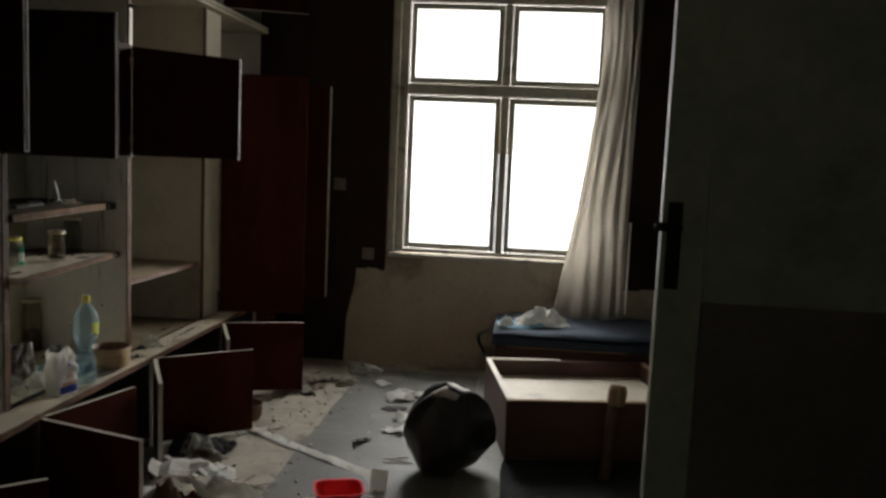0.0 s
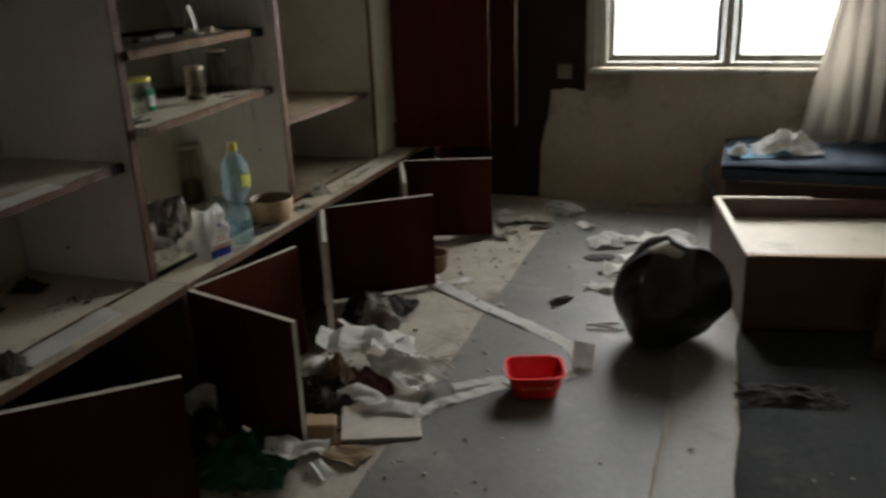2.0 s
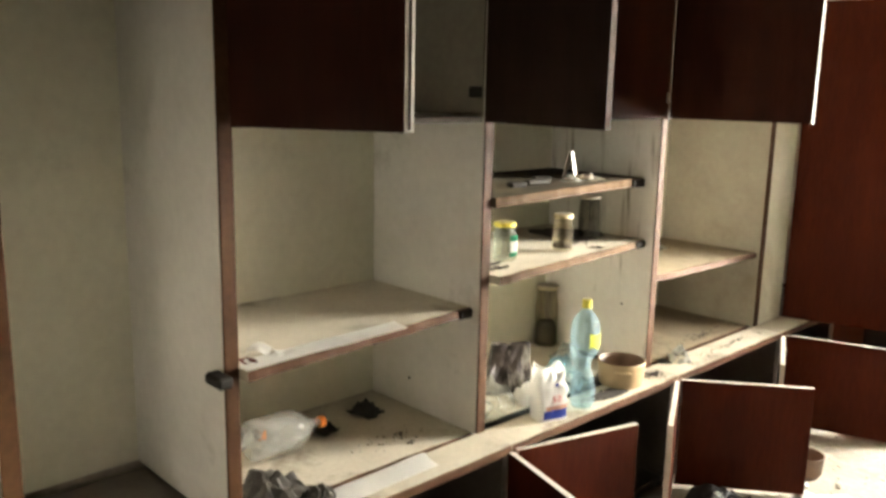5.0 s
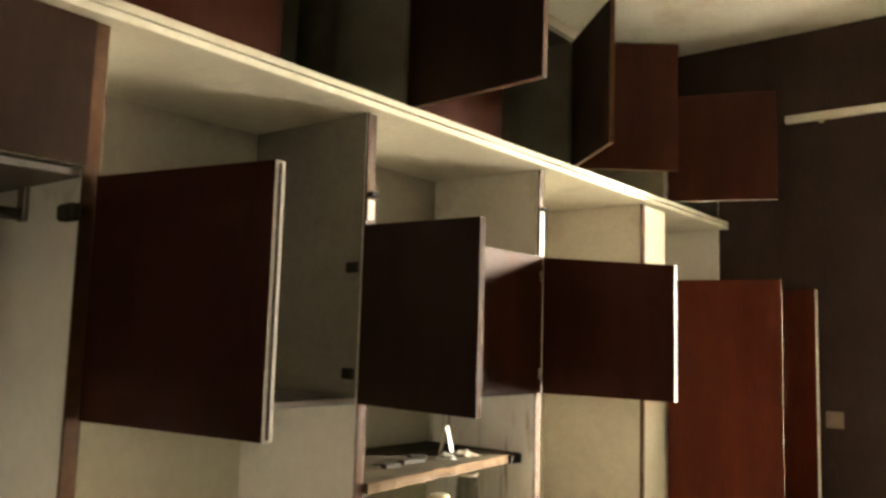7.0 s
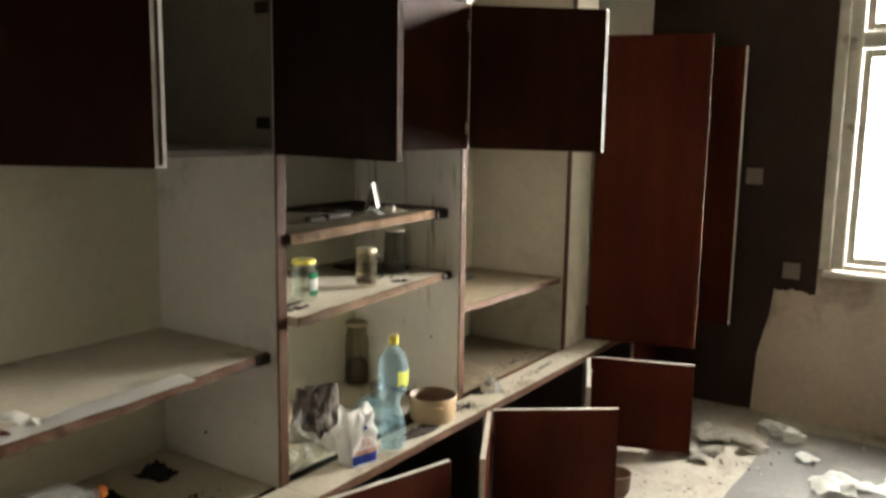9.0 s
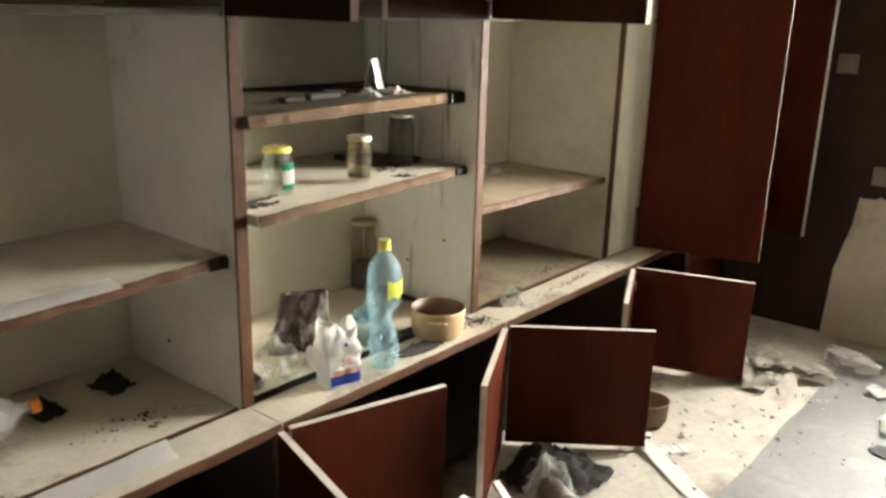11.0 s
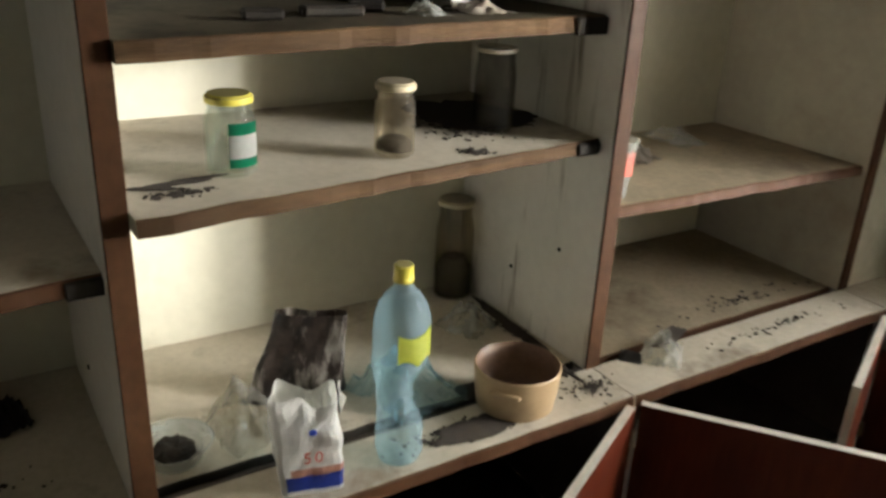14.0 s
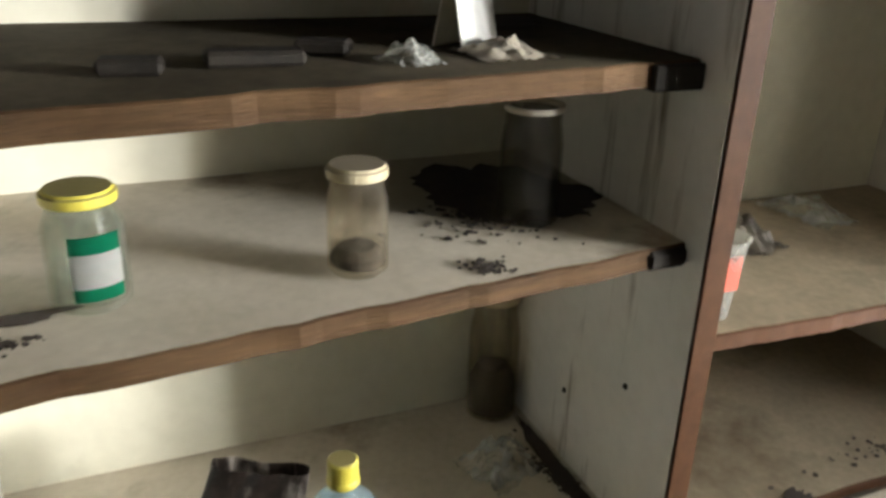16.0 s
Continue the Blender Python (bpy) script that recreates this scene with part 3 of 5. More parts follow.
u, a, b = units[2]
leaf("door", u, XF + 0.012, a, 0.62, 1.345, 1.83, -5, label="sagging mahogany door standing open", tip=(1.366, 1.784), face=LAMINATE_DARK, back=LAMINATE_SHADED, groove=True)
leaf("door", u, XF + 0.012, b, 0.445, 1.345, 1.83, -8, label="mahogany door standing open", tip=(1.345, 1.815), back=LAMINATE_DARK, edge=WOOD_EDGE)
part("shelf", worn_board(XB, -2.38, a, b, 0.785, 0.812, 4.0, skew=-0.07), [SHELF, WOOD_EDGE], u, "dusty shelf board with a stained veneered edge")
part("shelf_bracket", boxed(-2.52, -2.442, b - 0.05, b, 0.783, 0.8095, bevel=0.002), BLACK, u)
part("floor_board", worn_board(XB, XF - 0.014, a, b, 0.413, ZL, 5.0, 0.002), [SHELF, WOOD_EDGE], u)

u, a, b = units[3]
# shut doors take the darkened laminate, which halves the sun on them
leaf("door", u, XF + 0.012, a, 0.42, 1.345, 1.83, 90, label="shut mahogany door", face=LAMINATE_SHADED)
leaf("door", u, XF + 0.012, b, 0.42, 1.345, 1.83, -90, label="shut mahogany door", face=LAMINATE_SHADED)
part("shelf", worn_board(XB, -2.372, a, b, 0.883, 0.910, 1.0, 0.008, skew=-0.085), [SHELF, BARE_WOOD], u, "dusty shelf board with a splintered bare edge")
part("shelf", worn_board(XB, -2.395, a, b, 1.103, 1.133, 2.0, 0.009, skew=-0.085), [SHADED_DIRTY_SHELF, BARE_WOOD], u, "dusty shelf board with a splintered bare edge")
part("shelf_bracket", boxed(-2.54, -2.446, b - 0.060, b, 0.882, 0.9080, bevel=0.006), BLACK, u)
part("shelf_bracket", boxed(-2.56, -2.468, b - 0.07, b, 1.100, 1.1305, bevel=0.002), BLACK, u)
# black front edge paints the shade of the ledge gap onto the board
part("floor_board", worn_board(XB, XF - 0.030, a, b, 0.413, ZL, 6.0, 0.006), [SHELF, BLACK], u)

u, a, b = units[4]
leaf("door", u, XF + 0.012, a, 0.50, 1.345, 1.83, -1, label="mahogany door standing open", tip=(1.348, 1.785), face=LAMINATE_DARK, back=LAMINATE_SHADED, groove=True)
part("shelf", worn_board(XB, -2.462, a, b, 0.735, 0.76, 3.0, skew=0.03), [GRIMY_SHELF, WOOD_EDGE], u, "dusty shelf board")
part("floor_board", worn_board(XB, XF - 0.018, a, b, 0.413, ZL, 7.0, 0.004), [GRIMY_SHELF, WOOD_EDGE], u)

u, a, b = units[5]
part("filler_stile", boxed(XF - 0.02, XF + 0.002, P[5] + HALF + 0.006, STILE - 0.004, ZL, 2.15, bevel=0.002), CREAM, u, "pale upright filler stile")
part("side_panel", boxed(XB, XF - 0.02, STILE - 0.024, STILE - 0.004, ZL, 2.15), GREY_SIDE, u)
leaf("door", u, XF + 0.012, STILE, 0.49, ZL + 0.005, 1.83, 15, label="tall mahogany door standing open")
leaf("door", u, XF + 0.012, b, 0.49, ZL + 0.02, 1.82, -6, thick=0.032, label="tall mahogany door standing open")

# screw holes in the side of the jar section, knob at the wardrobe edge
u = units[4][0]
for x, z in ((-2.535, 0.655), (-2.69, 0.556)):
    part("screw", lathe([(0.0, 0.0), (0.005, 0.0), (0.004, 0.003), (0.0, 0.003)], 10, m=pose(x, P[4] - HALF, z, 90, 0, 0)), BLACK, u)
u = units[2][0]
part("screw", lathe([(0.0, 0.0), (0.005, 0.0), (0.004, 0.003), (0.0, 0.003)], 10, m=pose(-2.715, P[3] - HALF, 0.525, 90, 0, 0)), BLACK, units[3][0])
part("shelf_end", boxed(-2.44, -2.372, P[2] - 0.055, P[2] - HALF, 0.785, 0.812, bevel=0.006), BLACK, u, "dark shelf peg poking past the upright")
part("shelf_end", boxed(-2.46, -2.40, P[2] - 0.045, P[2] - HALF, 1.735, 1.77, bevel=0.006), BLACK, u, "dark hinge plate")

for i, z in ((3, 1.845), (4, 1.835)):
    part("hinge_plate", boxed(XF + 0.006, XF + 0.011, P[i] - 0.015, P[i] + 0.015, z, z + (0.06 if i == 3 else 0.16), bevel=0.002), EDGE, units[i][0], "pale bare hinge plate")
    part("hinge_arm", boxed(XF + 0.006, XF + 0.03, P[i] - 0.017, P[i] + 0.012, z + (0.066 if i == 3 else 0.165), z + (0.08 if i == 3 else 0.175), bevel=0.002), BLACK, units[i][0], "dark hinge arm")
for z in (1.41, 1.70):
    part("hinge_cup", boxed(XF - 0.05, XF - 0.002, P[3] - HALF - 0.016, P[3] - HALF - 0.005, z, z + 0.03, bevel=0.004), BLACK, units[3][0], "dark door hinge")

# shut section south of the wardrobe
u = thing("cabinet_unit", ((XF + XB) / 2, 4.25, 0), "tall shut mahogany wardrobe section", "cabinet", "wall unit cabinets")
bm = bmesh.new()
box(bm, XB, XF, P[0], P[0] + 0.02, 0, 2.15)
box(bm, XB, XF, P[1] - 0.045, P[1] - 0.022, 0, 2.15)
part("side_panel", bm, GREY_SIDE, u)
part("back_panel", boxed(XB - 0.012, XB, P[0], P[1] - 0.022, 0, 2.15), CREAM, u)
leaf("door", u, XF + 0.012, P[0] + 0.01, 0.43, 0.06, 2.14, 90)
leaf("door", u, XF + 0.012, P[1] - 0.03, 0.43, 0.06, 2.14, -90)

# long light rail under the top cupboards
bm = bmesh.new()
box(bm, XB, XF + 0.05, P[0], P[6], 2.15, 2.168, 0.001)
box(bm, XB, XF + 0.05, P[0], P[6], 2.173, 2.192, 0.001)
solid("cornice_board", bm, CORNICE_PAINT, "double cream board running along the whole wall unit", "shelf board", group="")

# ---- ledge and base cabinets ----
LOW = [
    # section, list of (end of hinge, width, heading)
    (1, []),
    (2, [(0, 0.44, 42), (1, 0.455, -17)]),
    (3, [(0, 0.445, 74), (1, 0.43, -62)]),
    (4, [(0, 0.457, 38), (1, 0.42, -66)]),
    (5, [(0, 0.44, 18), (1, 0.42, -90)]),
]
for i, doors in LOW:
    ya, yb = P[i], P[i + 1]
    c = thing("base_cabinet", ((XL + XB) / 2, (ya + yb) / 2, 0), "low base cabinet with mahogany doors standing open" if doors else "low dark base of the wardrobe section", "cabinet", "base cabinets")
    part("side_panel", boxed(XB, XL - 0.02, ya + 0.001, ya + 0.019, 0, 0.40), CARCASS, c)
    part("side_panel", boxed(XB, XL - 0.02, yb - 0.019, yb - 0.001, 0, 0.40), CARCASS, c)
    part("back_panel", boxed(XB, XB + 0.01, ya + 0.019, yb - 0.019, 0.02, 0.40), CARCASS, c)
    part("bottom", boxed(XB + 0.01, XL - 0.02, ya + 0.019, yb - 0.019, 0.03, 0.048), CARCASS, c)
    for k, (end, w, heading) in enumerate(doors):
        hy = (ya + 0.012) if end == 0 else (yb - 0.012)
        leaf("door", c, XL + 0.004, hy, w, 0.012 + 0.006 * ((k + i) % 3), 0.42, heading, label="mahogany door with a chipped pale edge", back=LAMINATE)
    if i == 1:
        leaf("door", c, XL - 0.008, ya + 0.01, yb - ya - 0.02, 0.012, 0.40, 90)
    top = worn_board(XF + 0.004, XL, ya + 0.002, yb - 0.002, 0.407, ZL + 0.002, 10.0 + i, 0.003)
    solid("ledge_board", top, [SHELF, WOOD_EDGE], "dusty projecting ledge board in front of the shelves", "ledge", group="ledge boards")
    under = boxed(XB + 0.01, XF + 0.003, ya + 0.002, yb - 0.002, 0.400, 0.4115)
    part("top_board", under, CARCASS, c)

# ---- top cupboards ----
T = [4.22, 5.15, 6.105, 7.075, STILE, P[6]]   # their own spacing along the wall
TOPS = [
    # section, list of (end of hinge, width, heading)
    (0, [(0, 0.44, 90), (1, 0.44, -90)]),
    (1, [(0, 0.45, 90), (1, 0.49, -4)]),
    (2, [(0, 0.46, 90), (1, 0.43, -43)]),
    (3, [(0, 0.40, 38)]),
    (4, [(0, 0.48, 20)]),
]
for i, doors in TOPS:
    ya, yb = T[i], T[i + 1]
    c = thing("top_cupboard", ((XF + XB) / 2, (ya + yb) / 2, 2.192), "top cupboard with dark mahogany doors hanging open" if i else "top cupboard with its dark doors shut", "cupboard", "top cupboards")
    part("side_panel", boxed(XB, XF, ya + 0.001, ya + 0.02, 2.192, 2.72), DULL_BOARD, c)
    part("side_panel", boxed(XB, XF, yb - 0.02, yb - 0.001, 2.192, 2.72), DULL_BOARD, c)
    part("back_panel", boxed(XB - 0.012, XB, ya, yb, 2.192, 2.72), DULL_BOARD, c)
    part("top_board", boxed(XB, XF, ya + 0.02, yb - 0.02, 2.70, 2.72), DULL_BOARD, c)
    for end, w, heading in doors:
        leaf("door", c, XF + 0.012, ya + 0.004 if end == 0 else yb - 0.004, w, 2.197, 2.70, heading, back=LAMINATE_DARK if end == 1 or i == 0 else LAMINATE_SHADED, face=LAMINATE_DARK if end == 1 or i == 0 else LAMINATE_SHADED, edge=WOOD_EDGE if i < 4 else None)


# ---- fixtures on the window wall ----
def socket(x, z, name, label):
    o = thing(name, (x, NORTH, z), label, "switch")
    part("plate", boxed(x - 0.04, x + 0.04, NORTH - 0.012, NORTH - 0.002, z - 0.04, z + 0.04, bevel=0.004), OLD_PLASTIC, o)
    part("rocker", boxed(x - 0.018, x + 0.018, NORTH - 0.019, NORTH - 0.012, z - 0.025, z + 0.025, bevel=0.003), OLD_PLASTIC, o)


socket(-1.868, 1.195, "light_switch", "dirty beige wall switch on dark wallpaper")
socket(-1.662, 0.742, "wall_socket", "dirty beige wall socket beside the window")
bm = bmesh.new()
box(bm, -2.05, 0.30, NORTH - 0.11, NORTH - 0.085, 2.66, 2.70, 0.003)
for x in (-1.9, -0.9, 0.15):
    box(bm, x - 0.01, x + 0.01, NORTH - 0.085, NORTH - 0.001, 2.67, 2.69, 0.001)
solid("curtain_rail", bm, WINDOW_PAINT, "pale wooden curtain rail above the window", "curtain rail")

# pale overcast distance outside
sky_m = bpy.data.materials.new("white_overcast_distance")
sky_m.use_nodes = True
sp = sky_m.node_tree.nodes["Principled BSDF"]
sp.inputs["Base Color"].default_value = (0.8, 0.8, 0.8, 1)
sp.inputs["Emission Color"].default_value, sp.inputs["Emission Strength"].default_value = (1.0, 0.99, 0.97, 1), 9.0
solid("backdrop", boxed(-60, 60, 40.0, 40.2, -12, 1.7), sky_m, "white overcast distance beyond the window", "backdrop", "structure")

# ---- curtain ----
def curtain():
    bm = bmesh.new()
    nu, nv = 64, 40
    g = []
    for j in range(nv + 1):
        v = j / nv
        z = 2.655 - (2.655 - 0.435) * v
        left = -0.215 + 0.03 * v - 0.36 * max(0, v - 0.25) ** 1.3
        right = 0.02 - 0.02 * v
        row = []
        for i in range(nu + 1):
            q = i / nu
            x = left + (right - left) * q
            y = 8.52 - 0.06 * v + (0.010 + 0.008 * v) * math.sin(q * 27 + 5.0 * noise.noise(Vector((q * 4, v * 2.5, 1)))) + 0.035 * noise.noise(Vector((q * 6, v * 5, 3)))
            row.append(bm.verts.new((x, y, z + 0.02 * noise.noise(Vector((q * 7, 0, 5))) * v)))
        g.append(row)
    for j in range(nv):
        for i in range(nu):
            bm.faces.new((g[j][i], g[j][i + 1], g[j + 1][i + 1], g[j + 1][i]))
    bmesh.ops.solidify(bm, geom=bm.faces[:], thickness=0.0012)
    c = thing("curtain", (-0.1, 8.5, 0.5), "torn beige net curtain hanging beside the window", "curtain")
    part("cloth", bm, NET, c, smooth=True)
    part("hem", boxed(0.012, 0.026, 8.47, 8.485, 0.47, 1.05, bevel=0.005), WHITE_PAPER, c, "pale folded hem")


curtain()

# ---- open inner door ----
door = thing("door_1", (0.62, 5.42, 0), "green painted inner door standing open, damp and mouldy", "door", kind="structure")
DX, DY = -0.275, 5.42                  # free edge and middle plane of the leaf
part("leaf", boxed(DX, DX + 0.90, DY - 0.02, DY + 0.02, 0.012, 2.10, bevel=0.004), GREEN_PAINT, door)
bm = bmesh.new()
box(bm, DX, DX + 0.11, DY - 0.030, DY - 0.021, 0.02, 2.09, 0.003)
box(bm, DX + 0.79, DX + 0.90, DY - 0.030, DY - 0.021, 0.02, 2.09, 0.003)
box(bm, DX + 0.11, DX + 0.79, DY - 0.030, DY - 0.021, 1.98, 2.09, 0.003)
box(bm, DX + 0.11, DX + 0.79, DY - 0.030, DY - 0.021, 0.02, 0.20, 0.003)
part("stile", bm, GREEN_PAINT, door)
part("lower_panel", boxed(DX + 0.11, DX + 0.79, DY - 0.027, DY - 0.021, 0.20, 1.06, bevel=0.003), DULL_BOARD, door, "dark lower panel")
part("lock_plate", boxed(DX + 0.012, DX + 0.048, DY - 0.036, DY - 0.031, 1.09, 1.31, bevel=0.001), BLACK, door, "black lock plate")
bm = bmesh.new()
box(bm, DX + 0.022, DX + 0.038, DY - 0.085, DY - 0.035, 1.242, 1.258, 0.004)
box(bm, DX - 0.03, DX + 0.04, DY - 0.10, DY - 0.083, 1.24, 1.262, 0.006)
part("door_handle", bm, BLACK, door, "black lever handle")

# ---- bedding chest, couch and what lies on them ----
chest = thing("bedding_chest", (-0.662, 7.009, 0), "open red-brown bedding chest with a pale hardboard tray", "chest", turn=10.3)


def chest_part(name, *a, mat=CHEST_WOOD, bevel=0.003, label=""):
    return part(name, boxed(*a, bevel=bevel), mat, chest, label, local=True)


CW, CD, CH = 0.895, 0.775, 0.292      # width, depth and height of the chest
chest_part("front_panel", 0, CW, 0, 0.022, 0.01, CH)
chest_part("rim", 0, CW, -0.003, 0.026, CH, CH + 0.008, mat=TAN)
chest_part("side_panel", 0, 0.024, 0.022, CD, 0.01, CH + 0.004)
chest_part("rim", -0.002, 0.03, 0.026, CD, CH + 0.004, CH + 0.010, mat=HARDBOARD)
chest_part("side_panel", CW - 0.024, CW, 0.022, CD, 0.01, CH + 0.004)
chest_part("rim", CW - 0.028, CW + 0.002, 0.026, CD, CH + 0.004, CH + 0.010, mat=TAN)
chest_part("back_panel", 0, CW, CD, CD + 0.022, 0.01, CH + 0.004)
chest_part("rim", 0, 0.42, CD - 0.003, CD + 0.026, CH + 0.004, CH + 0.011, mat=HARDBOARD)
chest_part("tray", 0.024, CW - 0.024, 0.022, CD, 0.20, 0.212, mat=HARDBOARD, label="pale scuffed hardboard tray")
chest_part("corner_block", 0.03, 0.12, 0.024, 0.06, 0.212, 0.247, mat=CARCASS)

couch = thing("couch", (0.0, 8.2, 0), "low couch with a dark blue mattress by the window", "couch")
part("front_board", boxed(-0.76, 0.63, 7.99, 8.02, 0.03, 0.325, bevel=0.004), CHEST_WOOD, couch)
part("side_board", boxed(-0.76, -0.73, 8.02, 8.58, 0.03, 0.325, bevel=0.004), CHEST_WOOD, couch)
part("base", boxed(-0.73, 0.63, 8.02, 8.58, 0.05, 0.32), CARCASS, couch)
part("top_rail", boxed(-0.70, 0.0, 7.984, 8.016, 0.327, 0.335, bevel=0.002), TAN, couch, "pale bare top rail")
bm = boxed(-0.78, 0.63, 7.97, 8.58, 0.337, 0.425)
bmesh.ops.subdivide_edges(bm, edges=bm.edges[:], cuts=9, use_grid_fill=True)
for v in bm.verts:
    e = min(v.co.x + 0.78, v.co.y - 7.97, 0.05) / 0.05
    if v.co.z > 0.40:
        v.co.z += -0.022 * (1 - e) ** 2 + 0.012 * noise.noise(v.co * 5)
part("mattress", bm, BLUE_CLOTH, couch, "dark blue mattress", smooth=True)
curve_bm = bmesh.new()
prev = None
for k in range(15):
    q = k / 14
    c = Vector((-0.79 - 0.07 * math.sin(q * 3.1), 7.96, 0.43 - 0.18 * q + 0.03 * math.sin(q * 3)))
    ring = [curve_bm.verts.new(c + Vector((0.007 * math.cos(a), 0, 0.007 * math.sin(a)))) for a in (0.0, 1.57, 3.14, 4.71)]
    if prev:
        for m in range(4):
            curve_bm.faces.new((prev[m], prev[(m + 1) % 4], ring[(m + 1) % 4], ring[m]))
    prev = ring
part("piping", curve_bm, PALE_BLUE, couch, "loose pale blue piping")


def rag(name, at, w, d, h, seed, mat, label, category, turn=0, n=16, kind="", group=""):
    """A crumpled heap of cloth, film or paper."""
    bm = bmesh.new()
    g = []
    for i in range(n + 1):
        row = []
        for j in range(n + 1):
            x, y = i / n - 0.5, j / n - 0.5
            r = math.hypot(x, y) * 2
            e = 1 + 0.3 * noise.noise(Vector((math.atan2(y, x) * 1.3, seed, 0)))
            z = h * max(0.0, 1 - r * r * 0.95) * (0.5 + 0.9 * abs(noise.noise(Vector((x * 4.5, y * 4.5, seed))))) + h * 0.35 * abs(noise.noise(Vector((x * 11, y * 11, seed + 3))))
            row.append(bm.verts.new((x * w * e, y * d * e, max(0.002, z))))
        g.append(row)
    for i in range(n):
        for j in range(n):
            bm.faces.new((g[i][j], g[i + 1][j], g[i + 1][j + 1], g[i][j + 1]))
    bmesh.ops.solidify(bm, geom=bm.faces[:], thickness=0.0015)
    low = min(v.co.z for v in bm.verts)
    bm.transform(Matrix.Translation((0, 0, -low)))
    ob = part(name, bm, mat, None)
    ob.matrix_world = pose(*at, 0, 0, turn)
    return tagged(ob, label, category, group, kind)


rag("cloth", (-0.62, 8.16, 0.43), 0.26, 0.22, 0.02, 1.3, PALE_BLUE, "pale blue cloth lying on the mattress", "cloth", 20)
rag("cloth", (-0.50, 8.20, 0.437), 0.30, 0.22, 0.11, 2.1, WHITE_PAPER, "crumpled white cloth heap on the mattress", "cloth", 5)
rag("cloth", (-0.71, 8.12, 0.432), 0.10, 0.09, 0.06, 4.4, WHITE_PAPER, "small crumpled white scrap on the mattress", "cloth", 40)

# ---- leather bag, post and rags before the chest ----
bag = thing("leather_bag", (-0.92, 6.86, 0), "round black leather bag with a strap, lying on the floor", "bag", turn=15)
bm = bmesh.new()
bmesh.ops.create_uvsphere(bm, u_segments=72, v_segments=44, radius=1)
for v in bm.verts:
    a = math.atan2(v.co.y, v.co.x)
    seam = 1 - 0.025 * max(0, 1 - abs(((a / (math.pi / 4)) % 1) - 0.5) * 9)
    v.co = Vector((v.co.x * 0.180 * seam, v.co.y * 0.172 * seam, 0.182 + v.co.z * 0.182))
    out = (v.co - Vector((0, 0, 0.19))).normalized()
    fold = 1 - abs(noise.noise(Vector((v.co.x * 9 + 3, v.co.y * 9, v.co.z * 5)))) * 2.2
    v.co += noise.noise_vector(v.co * 5) * 0.042 + out * 0.018 * fold + out * 0.005 * noise.noise(v.co * 30)
    v.co.z = max(v.co.z, 0.002)
part("body", bm, LEATHER, bag, smooth=True, local=True)
bm = bmesh.new()
prev = None
for k in range(19):
    q = k / 18
    ang = 0.25 + q * 2.6
    c = Vector((-0.188 * math.sin(ang), -0.03 + 0.06 * q, 0.182 + 0.188 * math.cos(ang)))
    ring = [bm.verts.new(c + Vector(o)) for o in ((0, -0.016, 0.0), (0, 0.016, 0.0), (-0.005, 0.016, 0.004), (-0.005, -0.016, 0.004))]
    if prev:
        for m in range(4):
            bm.faces.new((prev[m], prev[(m + 1) % 4], ring[(m + 1) % 4], ring[m]))
    prev = ring
part("strap", bm, LEATHER, bag, "black leather strap", local=True)
flap = lathe([(0.0, 0.385), (0.03, 0.384), (0.055, 0.379), (0.075, 0.369), (0.09, 0.354), (0.085, 0.346)], 32)
for v in flap.verts:
    v.co += noise.noise_vector(v.co * 16) * 0.022
part("top_flap", flap, GREY_PAPER, bag, "dusty grey top", smooth=True, local=True)

post = thing("table_leg", (-0.215, 6.89, 0), "turned wooden table leg leaning on the chest", "table leg")
lean = pose(-0.215, 6.89, 0.0, -13, 7, 0)
part("shaft", lathe([(0.0, 0.004), (0.022, 0.004), (0.026, 0.06), (0.03, 0.25), (0.033, 0.33)], 14, m=lean), CHEST_WOOD, post, smooth=True)
part("head", lathe([(0.033, 0.33), (0.042, 0.345), (0.044, 0.40), (0.036, 0.425), (0.0, 0.432)], 14, m=lean), TAN, post, "pale sawn head")
rag("rag", (-0.52, 6.52, 0.005), 0.30, 0.16, 0.035, 7.7, DARK_RAG, "dirty brown rag on the linoleum", "rag", 10)

# ---- red tub, paper ribbon ----
tub = thing("plastic_tub", (-1.295, 6.35, 0.005), "bright red plastic tub, empty, on the floor", "tub", turn=18)
prof = [(0.066, 0.0), (0.072, 0.004), (0.093, 0.078), (0.100, 0.082), (0.100, 0.086), (0.090, 0.085), (0.068, 0.008), (0.0, 0.006)]
bm = lathe([(0.0, 0.0)] + prof, 32)
for v in bm.verts:
    a, r = math.atan2(v.co.y, v.co.x), math.hypot(v.co.x, v.co.y)
    k = 1.0 / (abs(math.cos(a)) ** 5 + abs(math.sin(a)) ** 5) ** 0.2
    v.co.x, v.co.y = v.co.x * k * 0.98, v.co.y * k * 0.86
part("body", bm, RED_PLASTIC, tub, smooth=False, local=True)
part("label_plate", boxed(-0.05, 0.05, -0.082, -0.078, 0.025, 0.055, m=pose(0, 0, 0.0, -12, 0, 0)), BAG_RED, tub, local=True)


